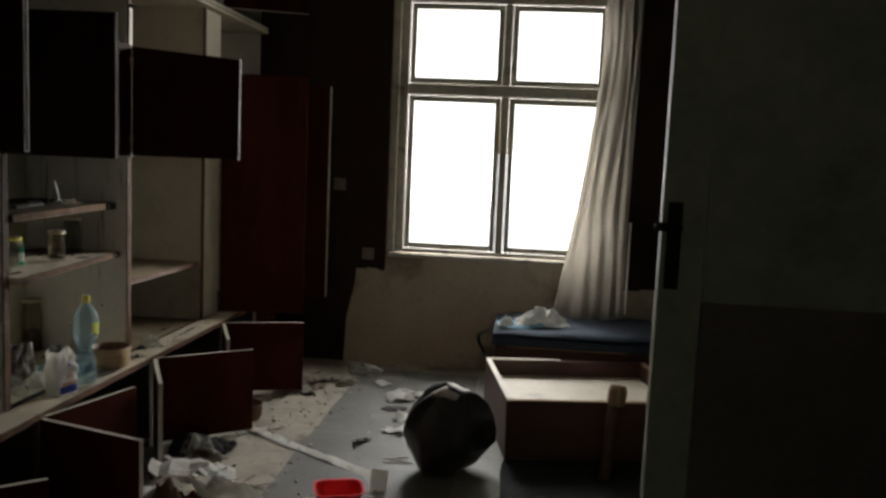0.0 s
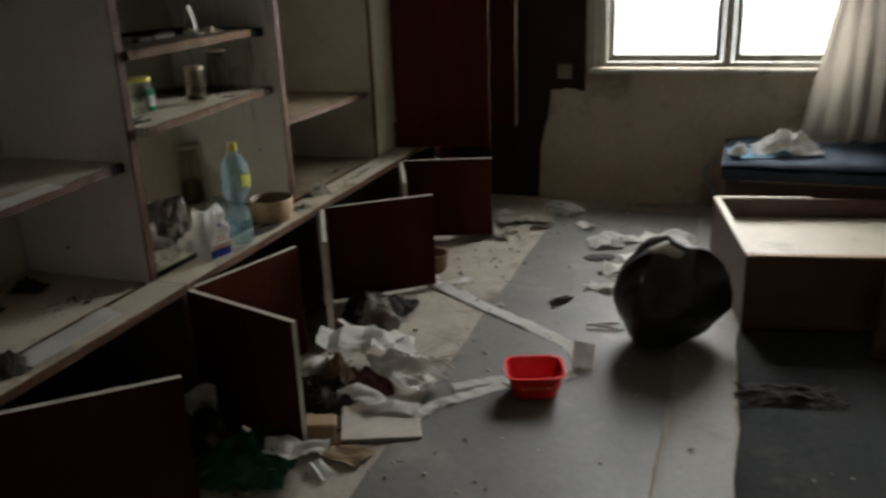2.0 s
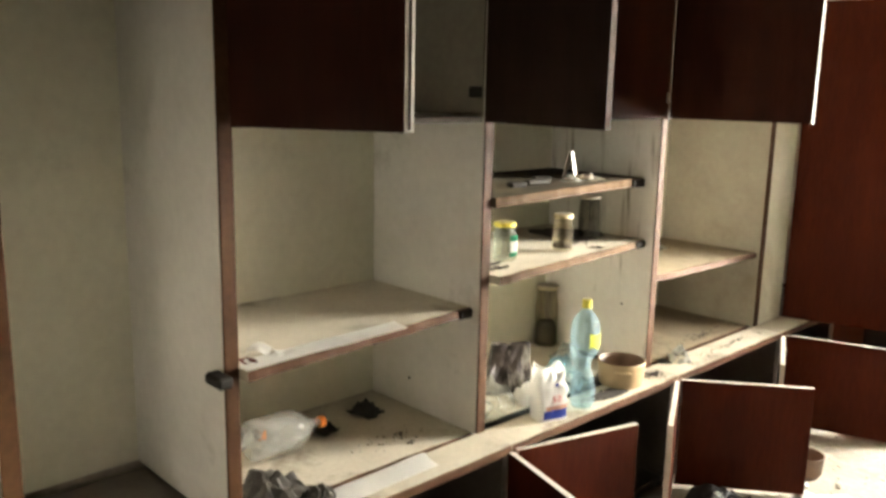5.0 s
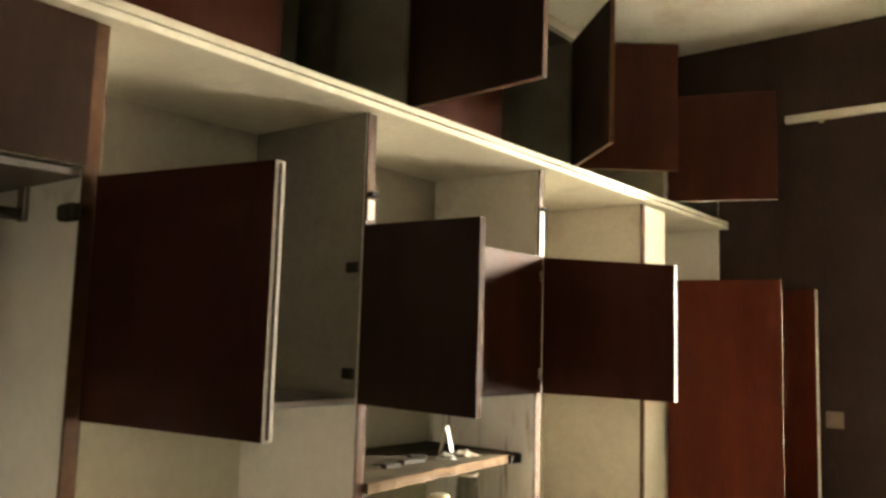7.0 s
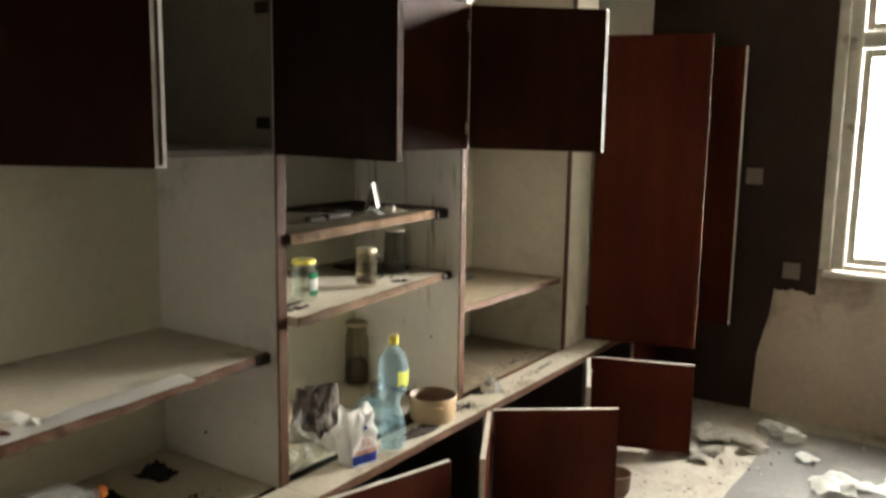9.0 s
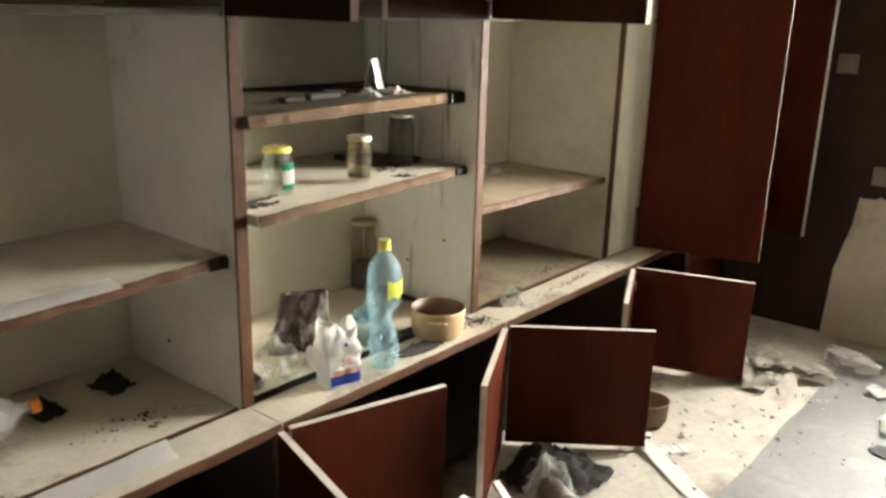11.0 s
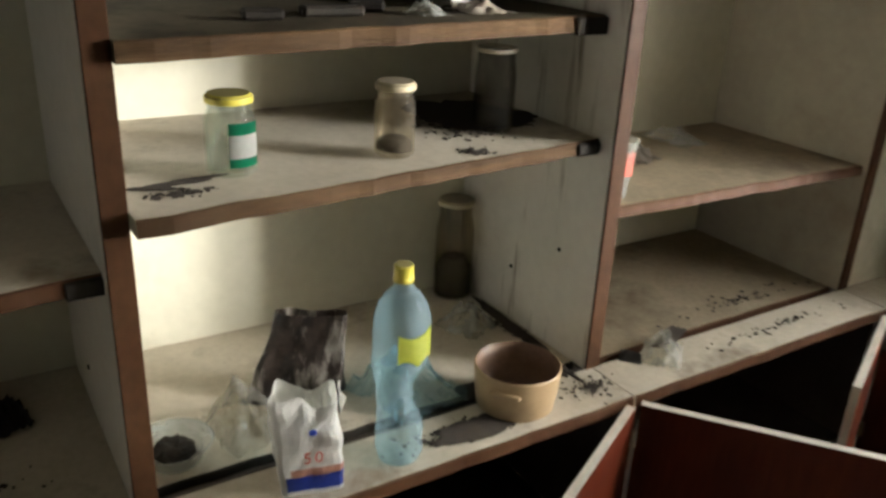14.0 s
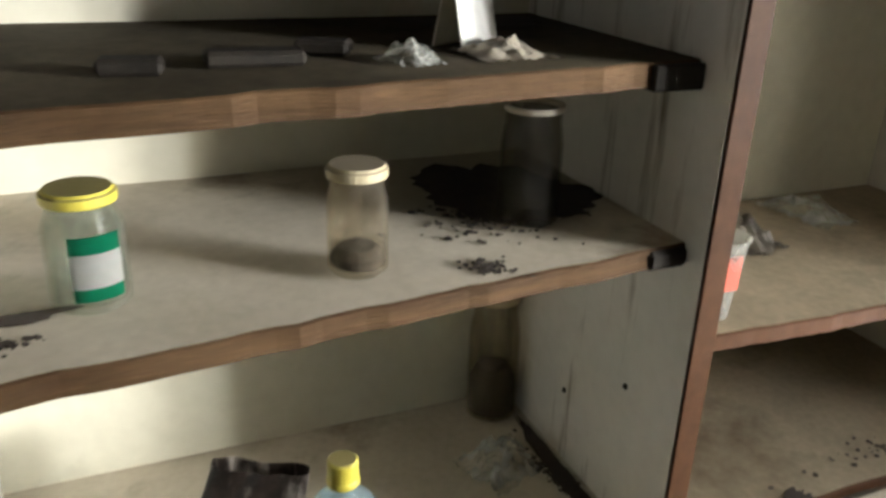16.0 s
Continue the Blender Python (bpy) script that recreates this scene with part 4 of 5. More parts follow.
def ribbon(points, width, mat, label, seed, category="paper strip", name="paper_ribbon"):
    """A wavy flat strip that follows a line on the floor."""
    bm = bmesh.new()
    pts = [Vector(p) for p in points]
    path = []
    for a, b in zip(pts, pts[1:]):
        for k in range(10):
            path.append(a.lerp(b, k / 10))
    path.append(pts[-1])
    prev = None
    for k, c in enumerate(path):
        d = (path[min(k + 1, len(path) - 1)] - path[max(k - 1, 0)]).normalized()
        side = Vector((-d.y, d.x, 0)) * width / 2
        w = 1 + 0.12 * noise.noise(Vector((k * 0.3, seed, 0)))
        lift = 0.008 + 0.014 * abs(noise.noise(Vector((k * 0.21, seed, 4))))
        tilt = 0.006 * noise.noise(Vector((k * 0.35, seed, 8)))
        ring = [bm.verts.new(c + side * w + Vector((0, 0, lift + tilt))), bm.verts.new(c - side * w + Vector((0, 0, lift - tilt)))]
        if prev:
            bm.faces.new((prev[0], prev[1], ring[1], ring[0]))
        prev = ring
    bmesh.ops.solidify(bm, geom=bm.faces[:], thickness=0.001)
    low = min(v.co.z for v in bm.verts)
    bm.transform(Matrix.Translation((0, 0, 0.0045 - low)))
    return solid(name, bm, mat, label, category)


ribbon([(-1.935, 7.18, 0), (-1.72, 7.03, 0), (-1.48, 6.87, 0), (-1.25, 6.72, 0), (-1.19, 6.62, 0)], 0.060, WHITE_PAPER, "long white paper ribbon unrolled across the floor", 1)
ribbon([(-1.19, 6.50, 0), (-1.30, 6.36, 0), (-1.42, 6.40, 0), (-1.56, 6.30, 0)], 0.045, WHITE_PAPER, "white paper ribbon trailing from the red tub", 2)
ribbon([(-1.40, 6.36, 0), (-1.49, 6.26, 0), (-1.58, 6.17, 0), (-1.62, 6.05, 0)], 0.05, WHITE_PAPER, "torn end of a white paper ribbon", 3)
fold = part("paper_fold", sheet(0.075, 0.10, 6, 6, 0.012, 9, 3.3), WHITE_PAPER, None)
fold.matrix_world = pose(-1.175, 6.57, 0.035, 52, 8, 12)
tagged(fold, "folded white paper end standing up on the floor", "paper", "paper scraps")
part_at = pose(-1.97, 7.22, 0.006, 0, 0, 30)
solid("paper_scrap", boxed(-0.035, 0.035, -0.014, 0.014, 0.0, 0.012, bevel=0.003, m=part_at), WHITE_PAPER, "small folded white paper scrap", "paper", group="paper scraps")


def paper(x, y, w, d, turn, seed, mat=WHITE_PAPER, fold=0.02, z=0.0055, label="crumpled white paper sheet on the floor", name="paper_sheet", tilt=(0, 0), group="paper scraps"):
    ob = part(name, sheet(w, d, 9, 7, fold, 11, seed), mat, None)
    ob.matrix_world = pose(x, y, z, tilt[0], tilt[1], turn)
    return tagged(ob, label, "paper", group)


# ---- rubbish along the base cabinets ----
paper(-1.90, 6.38, 0.34, 0.20, 20, 1.1, fold=0.05, z=0.085, tilt=(-8, 6))
paper(-1.73, 6.31, 0.28, 0.16, -35, 2.2, fold=0.05, z=0.03, tilt=(4, 5))
paper(-2.03, 6.36, 0.16, 0.10, 50, 3.1, fold=0.04)
paper(-1.70, 6.09, 0.20, 0.06, 10, 4.5, fold=0.02, z=0.018)
paper(-1.80, 6.12, 0.18, 0.07, -20, 5.5, fold=0.03, z=0.03)
paper(-1.84, 5.745, 0.18, 0.09, 15, 6.1, fold=0.05, z=0.05)
paper(-1.76, 5.74, 0.10, 0.04, -40, 6.9, fold=0.03)
paper(-2.05, 6.10, 0.07, 0.10, 80, 7.3, fold=0.03)
paper(-2.20, 5.82, 0.10, 0.08, 35, 7.9, fold=0.05, z=0.09)
paper(-2.10, 5.76, 0.12, 0.06, -15, 8.3, fold=0.04, mat=GREY_PAPER, label="grey dirty paper scrap on the floor")
solid("batten", boxed(-0.10, 0.10, -0.012, 0.012, 0, 0.014, bevel=0.002, m=pose(-2.03, 6.55, 0.03, 0, 14, -25)), WHITE_PAPER, "short white painted batten on the rubbish", "batten")
solid("tan_board", boxed(-0.12, 0.12, -0.10, 0.10, 0, 0.012, bevel=0.002, m=pose(-1.70, 6.02, 0.004, 0, 2, 24)), GREY_PAPER, "dusty fibreboard offcut on the floor", "board")
rag("rag", (-1.86, 6.22, 0.002), 0.20, 0.16, 0.07, 3.7, BROWN_RAG, "maroon rag among papers", "rag", 30)
rag("rag", (-1.97, 6.12, 0.002), 0.26, 0.22, 0.08, 5.2, DARK_RAG, "dark crumpled rag among papers", "rag", 10)
rag("rag", (-1.95, 5.88, 0.002), 0.22, 0.22, 0.10, 6.2, DARK_RAG, "dark crumpled rag on the floor", "rag", 70)
rag("cardboard", (-1.93, 6.20, 0.03), 0.10, 0.12, 0.10, 8.8, TAN, "tan torn cardboard among papers", "cardboard", 70)
solid("wood_block", boxed(-0.045, 0.045, -0.03, 0.03, 0, 0.075, bevel=0.004, m=pose(-1.835, 5.88, 0.008, 6, 4, 25)), TAN, "pale sawn wooden block on the floor", "wood block")
paper(-1.74, 5.84, 0.16, 0.10, -12, 9.3, mat=TAN, fold=0.02, label="flattened tan cardboard piece", name="cardboard")
rag("plastic_bag", (-1.99, 5.70, 0.002), 0.30, 0.24, 0.10, 9.1, GREEN_BAG, "dark green crumpled plastic bag on the floor", "bag", 15)
rag("plastic_bag", (-2.20, 5.80, 0.002), 0.24, 0.20, 0.11, 10.4, DARK_RAG, "black crumpled plastic bag on the floor", "bag", 60)
rag("plastic_bag", (-2.02, 6.74, 0.002), 0.16, 0.18, 0.11, 12.4, FILM, "crumpled clear plastic bag", "bag", 60)
rag("rag", (-2.06, 6.80, 0.002), 0.26, 0.30, 0.10, 13.4, DARK_RAG, "dark rag under the open doors", "rag", 0)
can = lathe([(0.0, 0.0), (0.036, 0.0), (0.038, 0.004), (0.038, 0.10), (0.034, 0.108), (0.0, 0.106)], 22, m=pose(-2.00, 6.70, 0.042, 88, 20, 55))
solid("tin_can", can, STEEL, "dull metal can lying on its side", "can", smooth=True)
pot = lathe([(0.0, 0.0), (0.05, 0.0), (0.062, 0.02), (0.066, 0.085), (0.070, 0.088), (0.062, 0.088), (0.058, 0.02), (0.0, 0.012)], 24, at=(-2.00, 7.34, 0.001))
solid("flower_pot", pot, BOWL_INSIDE, "small dark brown pot on the floor", "pot", smooth=True)
ribbon([(-1.97, 7.20, 0), (-1.90, 7.15, 0), (-1.86, 7.20, 0), (-1.80, 7.27, 0)], 0.05, WHITE_PAPER, "curled white paper strip", 14)
rng = random.Random(4)
for k, (x, y) in enumerate(((-1.70, 6.45), (-1.66, 6.49), (-1.73, 6.50), (-1.64, 6.43), (-1.69, 6.41))):
    twig = boxed(-0.07, 0.07, -0.003, 0.003, 0, 0.006, bevel=0.001, m=pose(x, y, 0.006 + 0.005 * k, 0, rng.uniform(-3, 3), rng.uniform(0, 180)))
    solid("straw", twig, GREY_PAPER, "pale dry straw on the floor", "straw", group="straws")

# ---- debris near the window ----
for k in range(26):
    x, y = rng.uniform(-1.98, -1.64), rng.uniform(7.86, 8.22)
    paper(x, y, rng.uniform(0.05, 0.13), rng.uniform(0.04, 0.10), rng.uniform(0, 180), 20 + k * 0.7, mat=GREY_PAPER if k % 3 else CONCRETE, fold=0.03, z=0.001 + 0.012 * (k % 3), label="peeled scrap of pale wallpaper on the floor", name="wallpaper_scrap", group="wallpaper scraps")
for x, y, w, d, t_, sd in ((-1.283, 7.852, 0.12, 0.07, 20, 1), (-1.164, 7.965, 0.17, 0.06, 30, 2), (-1.175, 7.525, 0.11, 0.10, 10, 3), (-1.226, 7.30, 0.09, 0.06, -10, 4),
                           (-1.00, 8.02, 0.18, 0.08, 8, 5), (-1.05, 7.72, 0.20, 0.12, 35, 6), (-1.12, 7.40, 0.12, 0.08, 50, 7), (-1.43, 8.13, 0.07, 0.05, 0, 8), (-1.30, 7.95, 0.13, 0.08, 60, 9), (-1.02, 7.42, 0.16, 0.09, 15, 10)):
    paper(x, y, w * 1.35, d * 1.4, t_, 40.0 + sd, fold=0.028, z=0.0055, label="torn white paper sheet on the linoleum")
solid("stick", boxed(-0.09, 0.09, -0.012, 0.012, 0, 0.012, bevel=0.003, m=pose(-1.58, 8.42, 0.006, 0, 0, -8)), WHITE_PAPER, "short white painted stick by the wall", "stick")
bott = lathe([(0.0, 0.0), (0.04, 0.002), (0.042, 0.02), (0.042, 0.14), (0.03, 0.18), (0.014, 0.2), (0.014, 0.22), (0.0, 0.22)], 20, m=pose(-1.68, 8.33, 0.047, 90, 0, 75))
solid("plastic_bottle", bott, FILM, "crushed clear plastic bottle lying by the wall", "bottle", smooth=True)
oval = bmesh.new()
bmesh.ops.create_uvsphere(oval, u_segments=18, v_segments=8, radius=1)
for v in oval.verts:
    v.co = Vector((v.co.x * 0.075, v.co.y * 0.05, max(0, v.co.z) * 0.012)) * (1 + 0.2 * noise.noise(v.co * 2))
oval.transform(pose(-1.29, 7.68, 0.005, 0, 0, 20))
solid("leather_scrap", oval, DARK_RAG, "flat dark oval scrap on the linoleum", "scrap")
for x, y, t_ in ((-1.22, 7.48, 20), (-1.05, 7.58, 70), (-1.36, 7.12, 50)):
    paper(x, y, 0.10, 0.05, t_, x * 7, mat=DARK_RAG, fold=0.02, label="dark torn scrap on the linoleum", name="dark_scrap", group="dark scraps")
for k, (x, y, a) in enumerate(((-1.15, 6.87, 5), (-1.13, 6.90, -12), (-1.16, 6.93, 20))):
    solid("straw", boxed(-0.06, 0.06, -0.003, 0.003, 0, 0.005, bevel=0.001, m=pose(x, y, 0.006, 0, 0, a)), GREY_PAPER, "pale dry straw on the floor", "straw", group="straws")
# fine crumbs of plaster and dirt all over the floor
bm = bmesh.new()
for k in range(900):
    near = rng.random() < 0.6
    x = rng.uniform(-2.25, -1.55) if near else rng.uniform(-1.6, 0.3)
    y = rng.uniform(4.0, 8.5)
    if x > -0.75 and y > 6.4:
        continue
    s_ = rng.uniform(0.0025, 0.009) * (1 if rng.random() < 0.93 else 2)
    r = bmesh.ops.create_cube(bm, size=1)["verts"]
    bmesh.ops.transform(bm, verts=r, matrix=pose(x, y, 0.004 + s_ * 0.25, rng.uniform(0, 40), rng.uniform(0, 40), rng.uniform(0, 180)) @ Matrix.Diagonal((s_ * rng.uniform(0.6, 2), s_, s_ * 0.6, 1)))
    slot = rng.choice((0, 0, 2, 2, 0, 1))
    for f in set(f for v in r for f in v.link_faces):
        f.material_index = slot
ob = part("floor_crumbs", bm, [GREY_PAPER, DARK_RAG, CONCRETE], None)
tagged(ob, "plaster crumbs and dirt scattered on the floor", "debris", kind="stuff")


# ---- jars and rubbish on the shelves ----
def jar(at, h, r, lid_r, lid_mat, glass_mat, label, neck=0.82, turn=0, content=0.0, tag=None, ring=False):
    j = thing("jar", at, label, "jar", "jars on the shelf", turn=turn)
    b = h - 0.006
    prof = [(0.0, 0.0), (r * 0.8, 0.0), (r, 0.006), (r, b * 0.66), (r * 0.97, b * 0.74), (r * neck, b * 0.86), (r * neck, b), (r * neck - 0.003, b), (r * neck - 0.003, b * 0.86), (r * 0.97 - 0.003, b * 0.73), (r - 0.003, b * 0.65), (r - 0.003, 0.010), (0.0, 0.008)]
    part("glass", lathe(prof, 36), glass_mat, j, smooth=True, local=True)
    if lid_mat:
        lp = [(0.0, h), (lid_r * 0.88, h), (lid_r * 0.93, h - 0.0025), (lid_r, h - 0.004), (lid_r, h - 0.012), (lid_r * 0.985, h - 0.0135), (lid_r * 0.96, h - 0.0135), (lid_r * 0.95, h - 0.005), (0.0, h - 0.004)]
        part("lid", lathe(lp, 36), lid_mat, j, smooth=False, local=True)
    if ring:
        q = r * neck
        part("rim", lathe([(q - 0.0035, b - 0.004), (q - 0.0035, b + 0.001), (q + 0.002, b + 0.002), (q + 0.0025, b - 0.004), (q + 0.0005, b - 0.006)], 36), HARDBOARD, j, "pale glass rim", smooth=True, local=True)
    if content:
        cp = lathe([(0.0, 0.011), (r * 0.9, 0.011), (r * 0.9, content * 0.7), (r * 0.6, content), (0.0, content * 0.8)], 24)
        ruffled(cp, 0.003, 60)
        part("residue", cp, SOIL_AND_SHADE, j, "dark dried residue", local=True)
    if tag:
        for z0, z1, mat, grow in ((0.018, 0.086, LABEL_GREEN, 0.0008), (0.032, 0.068, WHITE_PAPER, 0.0014)):
            bm = bmesh.new()
            prev = None
            for k in range(13):
                a = radians(-36 + k * 6)
                ring = [bm.verts.new(((r + grow) * math.cos(a), (r + grow) * math.sin(a), z * h / 0.125)) for z in (z0, z1)]
                if prev:
                    bm.faces.new((prev[0], ring[0], ring[1], prev[1]))
                prev = ring
            bmesh.ops.solidify(bm, geom=bm.faces[:], thickness=0.0004)
            part("paper_label", bm, mat, j, "green and white paper label", smooth=True, local=True)
    return j


jar((-2.520, 6.155, 0.912), 0.122, 0.039, 0.0355, YELLOW_LID, JAR_GLASS, "empty glass jar with a yellow lid and green label", turn=14, tag=True)
jar((-2.508, 6.428, 0.912), 0.124, 0.034, 0.0335, CREAM_LID, DIRTY_GLASS, "dirty slim glass jar with a tarnished cream lid", neck=0.88, content=0.03)
jar((-2.590, 6.685, 0.912), 0.158, 0.040, 0.041, None, SMOKY_GLASS, "tall dusty open glass jar with a pale rim", neck=0.9, ring=True)
jar((-2.845, 6.785, 0.431), 0.245, 0.046, 0.043, CREAM_LID, DIRTY_GLASS, "tall dirty jar with brown liquid in the corner", neck=0.85, content=0.10)

cup = thing("plastic_cup", (-2.520, 6.955, 0.762), "clear plastic cup standing on the shelf", "cup")
part("body", lathe([(0.0, 0.0), (0.026, 0.0), (0.038, 0.118), (0.041, 0.12), (0.037, 0.121), (0.025, 0.003), (0.0, 0.003)], 28), FILM, cup, smooth=True, local=True)
part("print", boxed(0.031, 0.034, -0.012, 0.012, 0.05, 0.10), BAG_RED, cup, "faded red print", local=True)

# blue bottle, crushed and twisted at the waist
pet = thing("plastic_bottle", (-2.345, 6.360, 0.433), "crushed pale blue plastic bottle with a yellow cap", "bottle", turn=-50)
prof = [(0.0, 0.006), (0.020, 0.0), (0.036, 0.004), (0.042, 0.018), (0.042, 0.06), (0.040, 0.11), (0.036, 0.145), (0.040, 0.165), (0.046, 0.19), (0.047, 0.245), (0.0455, 0.268), (0.040, 0.288), (0.029, 0.306), (0.017, 0.319), (0.0135, 0.324), (0.0135, 0.335)]
fine_prof = []
for (r0, z0), (r1, z1) in zip(prof, prof[1:]):
    for k in range(4):
        fine_prof.append((r0 + (r1 - r0) * k / 4, z0 + (z1 - z0) * k / 4))
bm = lathe(fine_prof + [prof[-1]], 36)
for v in bm.verts:
    z = v.co.z
    crush = math.exp(-((z - 0.14) / 0.05) ** 2)
    low = max(0.0, 1 - abs(z - 0.09) / 0.09)
    a = math.atan2(v.co.y, v.co.x)
    k = 1 - 0.26 * crush * max(0, math.sin(2 * a + z * 34)) - 0.10 * low * abs(noise.noise(Vector((math.cos(a) * 2.2, math.sin(a) * 2.2, z * 22))))
    fold = max(0.0, min(1.0, (0.185 - z) / 0.05)) * min(1.0, z / 0.02)
    dent = abs(noise.noise(Vector((math.cos(a) * 1.4 + 3, math.sin(a) * 1.4, z * 26 + a * 0.8)))) + 0.6 * abs(noise.noise(Vector((math.cos(a) * 3, math.sin(a) * 3, z * 60))))
    k -= 0.30 * fold * dent
    v.co.x, v.co.y = v.co.x * k + 0.010 * crush, v.co.y * k - 0.006 * crush
part("body", bm, BLUE_PET, pet, smooth=True, local=True)
cap_p = [(0.0, 0.357), (0.0135, 0.357), (0.0155, 0.355), (0.0155, 0.336), (0.0165, 0.334), (0.0165, 0.329), (0.0, 0.329)]
part("cap", lathe(cap_p, 26), YELLOW_LID, pet, "yellow screw cap", local=True)
bm = bmesh.new()
prev = None
for k in range(15):
    a = radians(14 + k * 5.5)
    top_, bot_ = 0.264 - 0.006 * math.sin(k * 0.3), 0.198 + 0.012 * abs(math.sin(k * 0.35 + 0.6))
    ring = [bm.verts.new((0.0482 * math.cos(a), 0.0482 * math.sin(a), z)) for z in (bot_, top_ - 0.008)]
    if prev:
        bm.faces.new((prev[0], ring[0], ring[1], prev[1]))
    prev = ring
bmesh.ops.solidify(bm, geom=bm.faces[:], thickness=0.0004)
part("paper_label", bm, LABEL_YELLOW, pet, "torn yellow-green label", smooth=True, local=True)

# white paper bag
sack = thing("paper_bag", (-2.357, 6.205, 0.433), "crumpled white paper flour bag with red and blue print", "bag", turn=76)
bm = bmesh.new()
n = 44
rings = []
for k in range(23):
    q = k / 22
    z = 0.158 * q
    ring = []
    for i in range(n):
        a = 2 * math.pi * i / n
        c, s_ = math.cos(a), math.sin(a)
        e = 1.0 / (abs(c) ** 7 + abs(s_) ** 7) ** (1 / 7)
        swell = 1 + 0.10 * math.sin(q * 3.1) - 0.10 * q
        x, y = 0.050 * e * c * swell, 0.034 * e * s_ * (swell - 0.35 * max(0, q - 0.7))
        crease = abs(noise.noise(Vector((x * 30 + 4, y * 30, z * 24)))) - 0.2
        w = noise.noise_vector(Vector((x * 17, y * 17, z * 15 + 2)))
        g_ = 0.25 + 0.9 * q
        x += c * 0.012 * crease * g_ + w.x * 0.010 * g_ - 0.010 * q
        y += s_ * 0.012 * crease * g_ + w.y * 0.010 * g_
        zz = z + (0.030 * noise.noise(Vector((c * 1.7 + 0.4, s_ * 1.7, 5.3))) + 0.012 * abs(c)) * max(0, (q - 0.72) / 0.28)
        ring.append(bm.verts.new((x, y, zz)))
    rings.append(ring)
for k, (a, b) in enumerate(zip(rings, rings[1:])):
    for i in range(n):
        f = bm.faces.new((a[i], a[(i + 1) % n], b[(i + 1) % n], b[i]))
        mid = f.calc_center_median()
        if mid.y < -0.018 and mid.x > -0.040:
            arc = mid.z
            f.material_index = 1 if 0.007 < arc < 0.036 else (2 if 0.036 <= arc < 0.050 else 0)
bm.faces.new(rings[0][::-1])
bmesh.ops.solidify(bm, geom=bm.faces[:], thickness=0.0008)
part("body", bm, [WHITE_PAPER, BAG_BLUE, FADED_PINK], sack, local=True)
for k, (ch, x) in enumerate((("5", -0.018), ("0", 0.000))):
    fd = bpy.data.curves.new("printed_digit", "FONT")
    fd.body, fd.size, fd.extrude = ch, 0.028, 0.0003
    fd.materials.append(BAG_RED)
    fo = new("printed_digit", fd)
    fo.parent = sack
    fo.matrix_basis = pose(x, -0.0425, 0.064, 90, 0, 0)
part("printed_mark", lathe([(0.0, 0), (0.006, 0), (0.006, 0.001), (0.0, 0.001)], 14, m=pose(-0.002, -0.0400, 0.118, 90, 0, 0)), BAG_BLUE, sack, local=True)

# torn dark bag behind
pouch = thing("foil_pouch", (-2.605, 6.285, 0.432), "torn black and silver foil pouch, spilled open", "pouch", turn=62)
bm = bmesh.new()
rings = []
n = 40
for k in range(19):
    q = k / 18
    z = 0.150 * q
    ring = []
    for i in range(n):
        a = 2 * math.pi * i / n
        c, s_ = math.cos(a), math.sin(a)
        e = 1.0 / (abs(c) ** 5 + abs(s_) ** 5) ** 0.2
        x, y = (0.088 - 0.022 * q) * c * e + 0.020 * q, 0.042 * s_ * e * (1 - 0.72 * q) + 0.045 * q
        crease = abs(noise.noise(Vector((x * 22, y * 22 + 3, z * 10)))) - 0.2
        w = noise.noise_vector(Vector((x * 13, y * 13, z * 13 + 7)))
        g_ = 1.0 - 0.45 * q
        ring.append(bm.verts.new((x + w.x * 0.016 * g_ + c * 0.022 * crease * g_, y + w.y * 0.014 * g_ + s_ * 0.030 * crease * g_, z + 0.006 * w.z * q)))
    rings.append(ring)
for a, b in zip(rings, rings[1:]):
    for i in range(n):
        bm.faces.new((a[i], a[(i + 1) % n], b[(i + 1) % n], b[i]))
bm.faces.new(rings[0][::-1])
bmesh.ops.solidify(bm, geom=bm.faces[:], thickness=0.001)
part("body", bm, POUCH, pouch, local=True)
lining = sheet(0.07, 0.12, 7, 8, 0.02, 14, 71.0)
part("torn_lining", lining, WHITE_PAPER, pouch, "torn white inner lining", local=True).matrix_basis = pose(0.078, -0.01, 0.005, 10, -78, 0)
rag("plastic_film", (-2.545, 6.165, 0.432), 0.14, 0.13, 0.09, 31.0, DULL_FILM, "crumpled clear bag beside the dark pouch", "film", 20)
rag("plastic_film", (-2.50, 6.27, 0.432), 0.09, 0.12, 0.07, 33.0, WHITE_PAPER, "torn white paper lining", "paper", 70)
rag("plastic_film", (-2.52, 6.47, 0.432), 0.20, 0.16, 0.10, 35.0, BLUE_PET, "crumpled pale blue plastic film behind the bottle", "film", 20)
rag("plastic_film", (-2.69, 6.73, 0.432), 0.10, 0.12, 0.06, 37.0, FILM, "crumpled clear plastic film in the corner", "film", 20)
rag("plastic_film", (-2.385, 7.03, 0.433), 0.08, 0.12, 0.06, 39.0, FILM, "crumpled clear wrapper on the ledge", "film", 40)
rag("plastic_film", (-2.41, 6.96, 0.433), 0.05, 0.05, 0.015, 41.0, DARK_RAG, "dark scrap on the ledge", "scrap", 40)
rag("plastic_film", (-2.80, 7.42, 0.762), 0.16, 0.10, 0.04, 43.0, FILM, "crumpled clear film on the shelf", "film", 10)
rag("plastic_film", (-2.74, 7.20, 0.762), 0.15, 0.09, 0.05, 44.0, STEEL, "crumpled foil on the shelf", "foil", 10)

